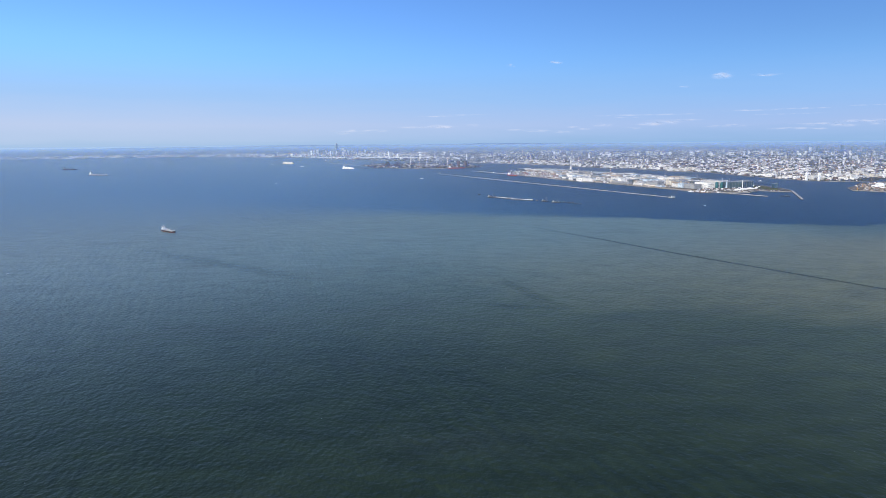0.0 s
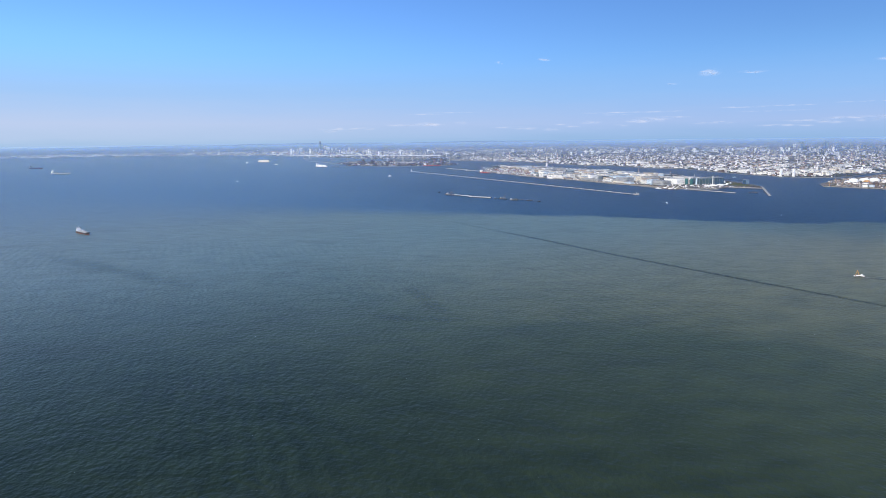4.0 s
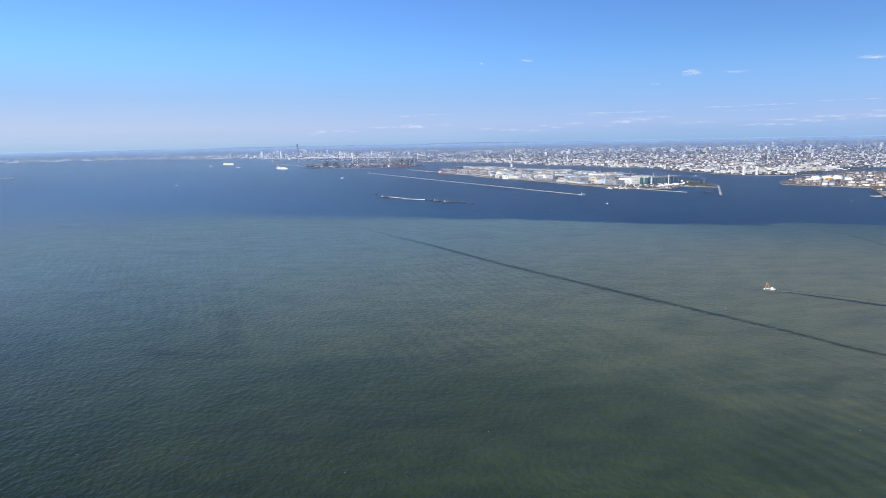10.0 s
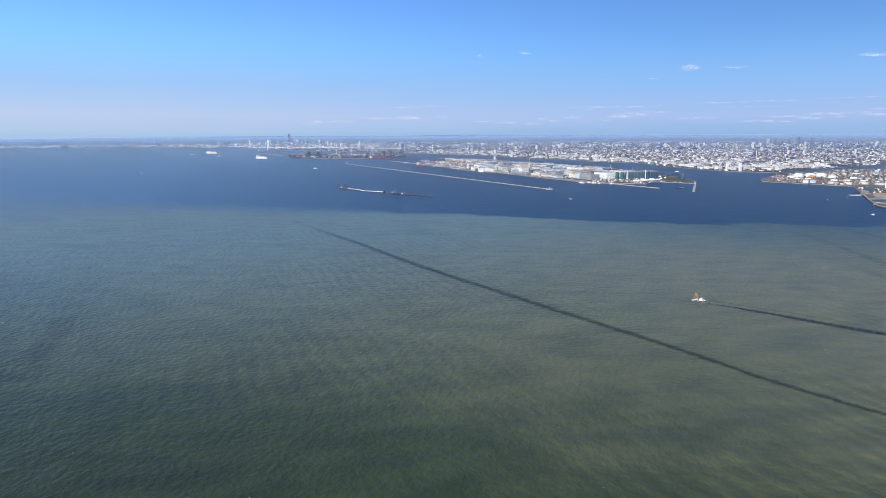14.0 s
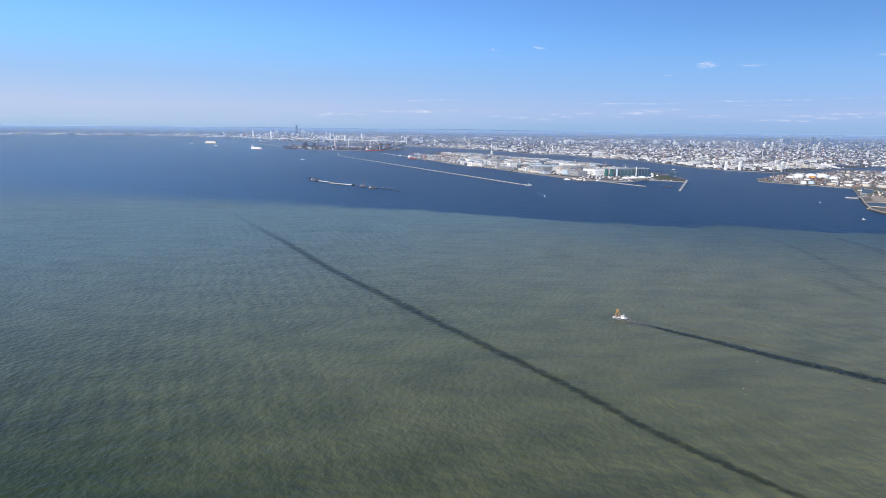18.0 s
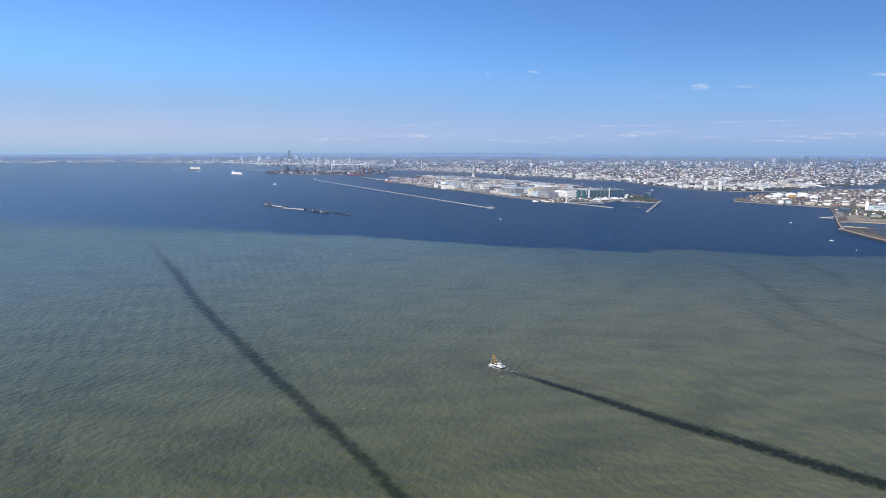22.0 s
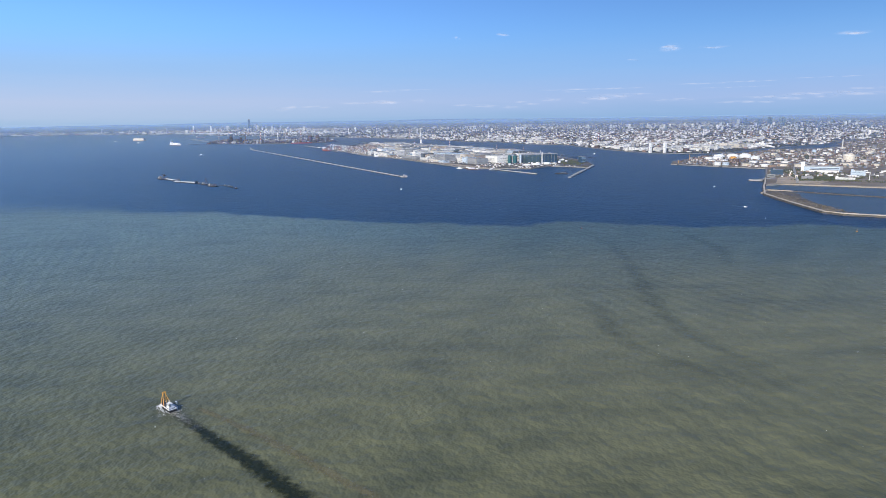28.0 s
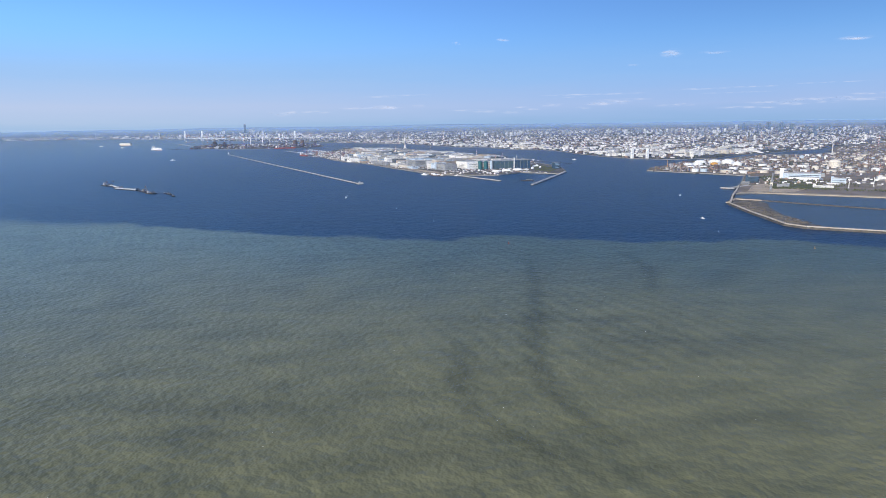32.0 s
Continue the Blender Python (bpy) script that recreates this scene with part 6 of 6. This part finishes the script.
for x, y, h, lab in ((330, 900, 12, 1), (420, 760, 11, 7), (250, 1150, 14, 7), (150, 1300, 15, 1), (480, 720, 9, 7), (560, 800, 12, 1), (310, 1050, 13, 7), (90, 1400, 15, 7), (680, 860, 12, 7), (200, 1260, 14, 1), (640, 620, 9, 7), (540, 560, 8, 1), (700, 700, 10, 7), (600, 500, 7, 7), (760, 640, 9, 1)):
    stack(x, y, h, .5, [RED, WHITE] if lab == 7 else [WHITE], "tall red and white banded chimney" if lab == 7 else "tall pale concrete chimney", lab, group="mainland chimneys")


# cable-stayed harbour bridges
def stayed_bridge(ax, ay, bx, by, top, label):
    L = math.hypot(bx - ax, by - ay)
    t = thing("stayed_bridge", (ax + bx) / 2, (ay + by) / 2, 0, math.degrees(math.atan2(by - ay, bx - ax)), label, "bridge")
    part("deck", Geo().box(0, 0, 5.0, L * 3.4, 2.4, .9), SHIPWHITE, t)
    for s in (-1, 1):
        part("pylon", Geo().beam((s * L / 2, -2, 0), (s * L / 2, -.6, top), .8).beam((s * L / 2, 2, 0), (s * L / 2, .6, top), .8).box(s * L / 2, 0, top * .62, 1, 2.6, .8), SHIPWHITE, t, "white A-shaped pylon")
        st = Geo()
        for k in (.25, .5, .75, .95):
            for d in (-1, 1):
                st.beam((s * L / 2, 0, top * (.6 + .38 * k)), (s * L / 2 + d * L / 2 * k, 0, 5.8), .1)
        part("stay_cables", st, SHIPWHITE, t)
    for i in range(12):
        part("pier", Geo().box((i - 5.5) * L * 3.3 / 11, 0, 0, 1.2, 2.4, 5.2), CONCRETE, t)


stayed_bridge(-205, 1634, -150, 1560, 21, "white cable-stayed harbour bridge in the distance")
stayed_bridge(-10, 1480, 60, 1420, 19, "white cable-stayed bridge behind the steelworks")
for x, y in ((-560, 2055), (-700, 2040), (-330, 1865)):
    t = thing("beacon_tower", x, y, .3, 0, "slim pale signal tower on the far shore", "tower", "signal towers")
    part("shaft", Geo().cyl(0, 0, 0, 1.2, 15, 8, .7), TOWERPALE, t)
    part("head", Geo().cyl(0, 0, 14, 2, 1.4, 8), TOWERPALE, t)
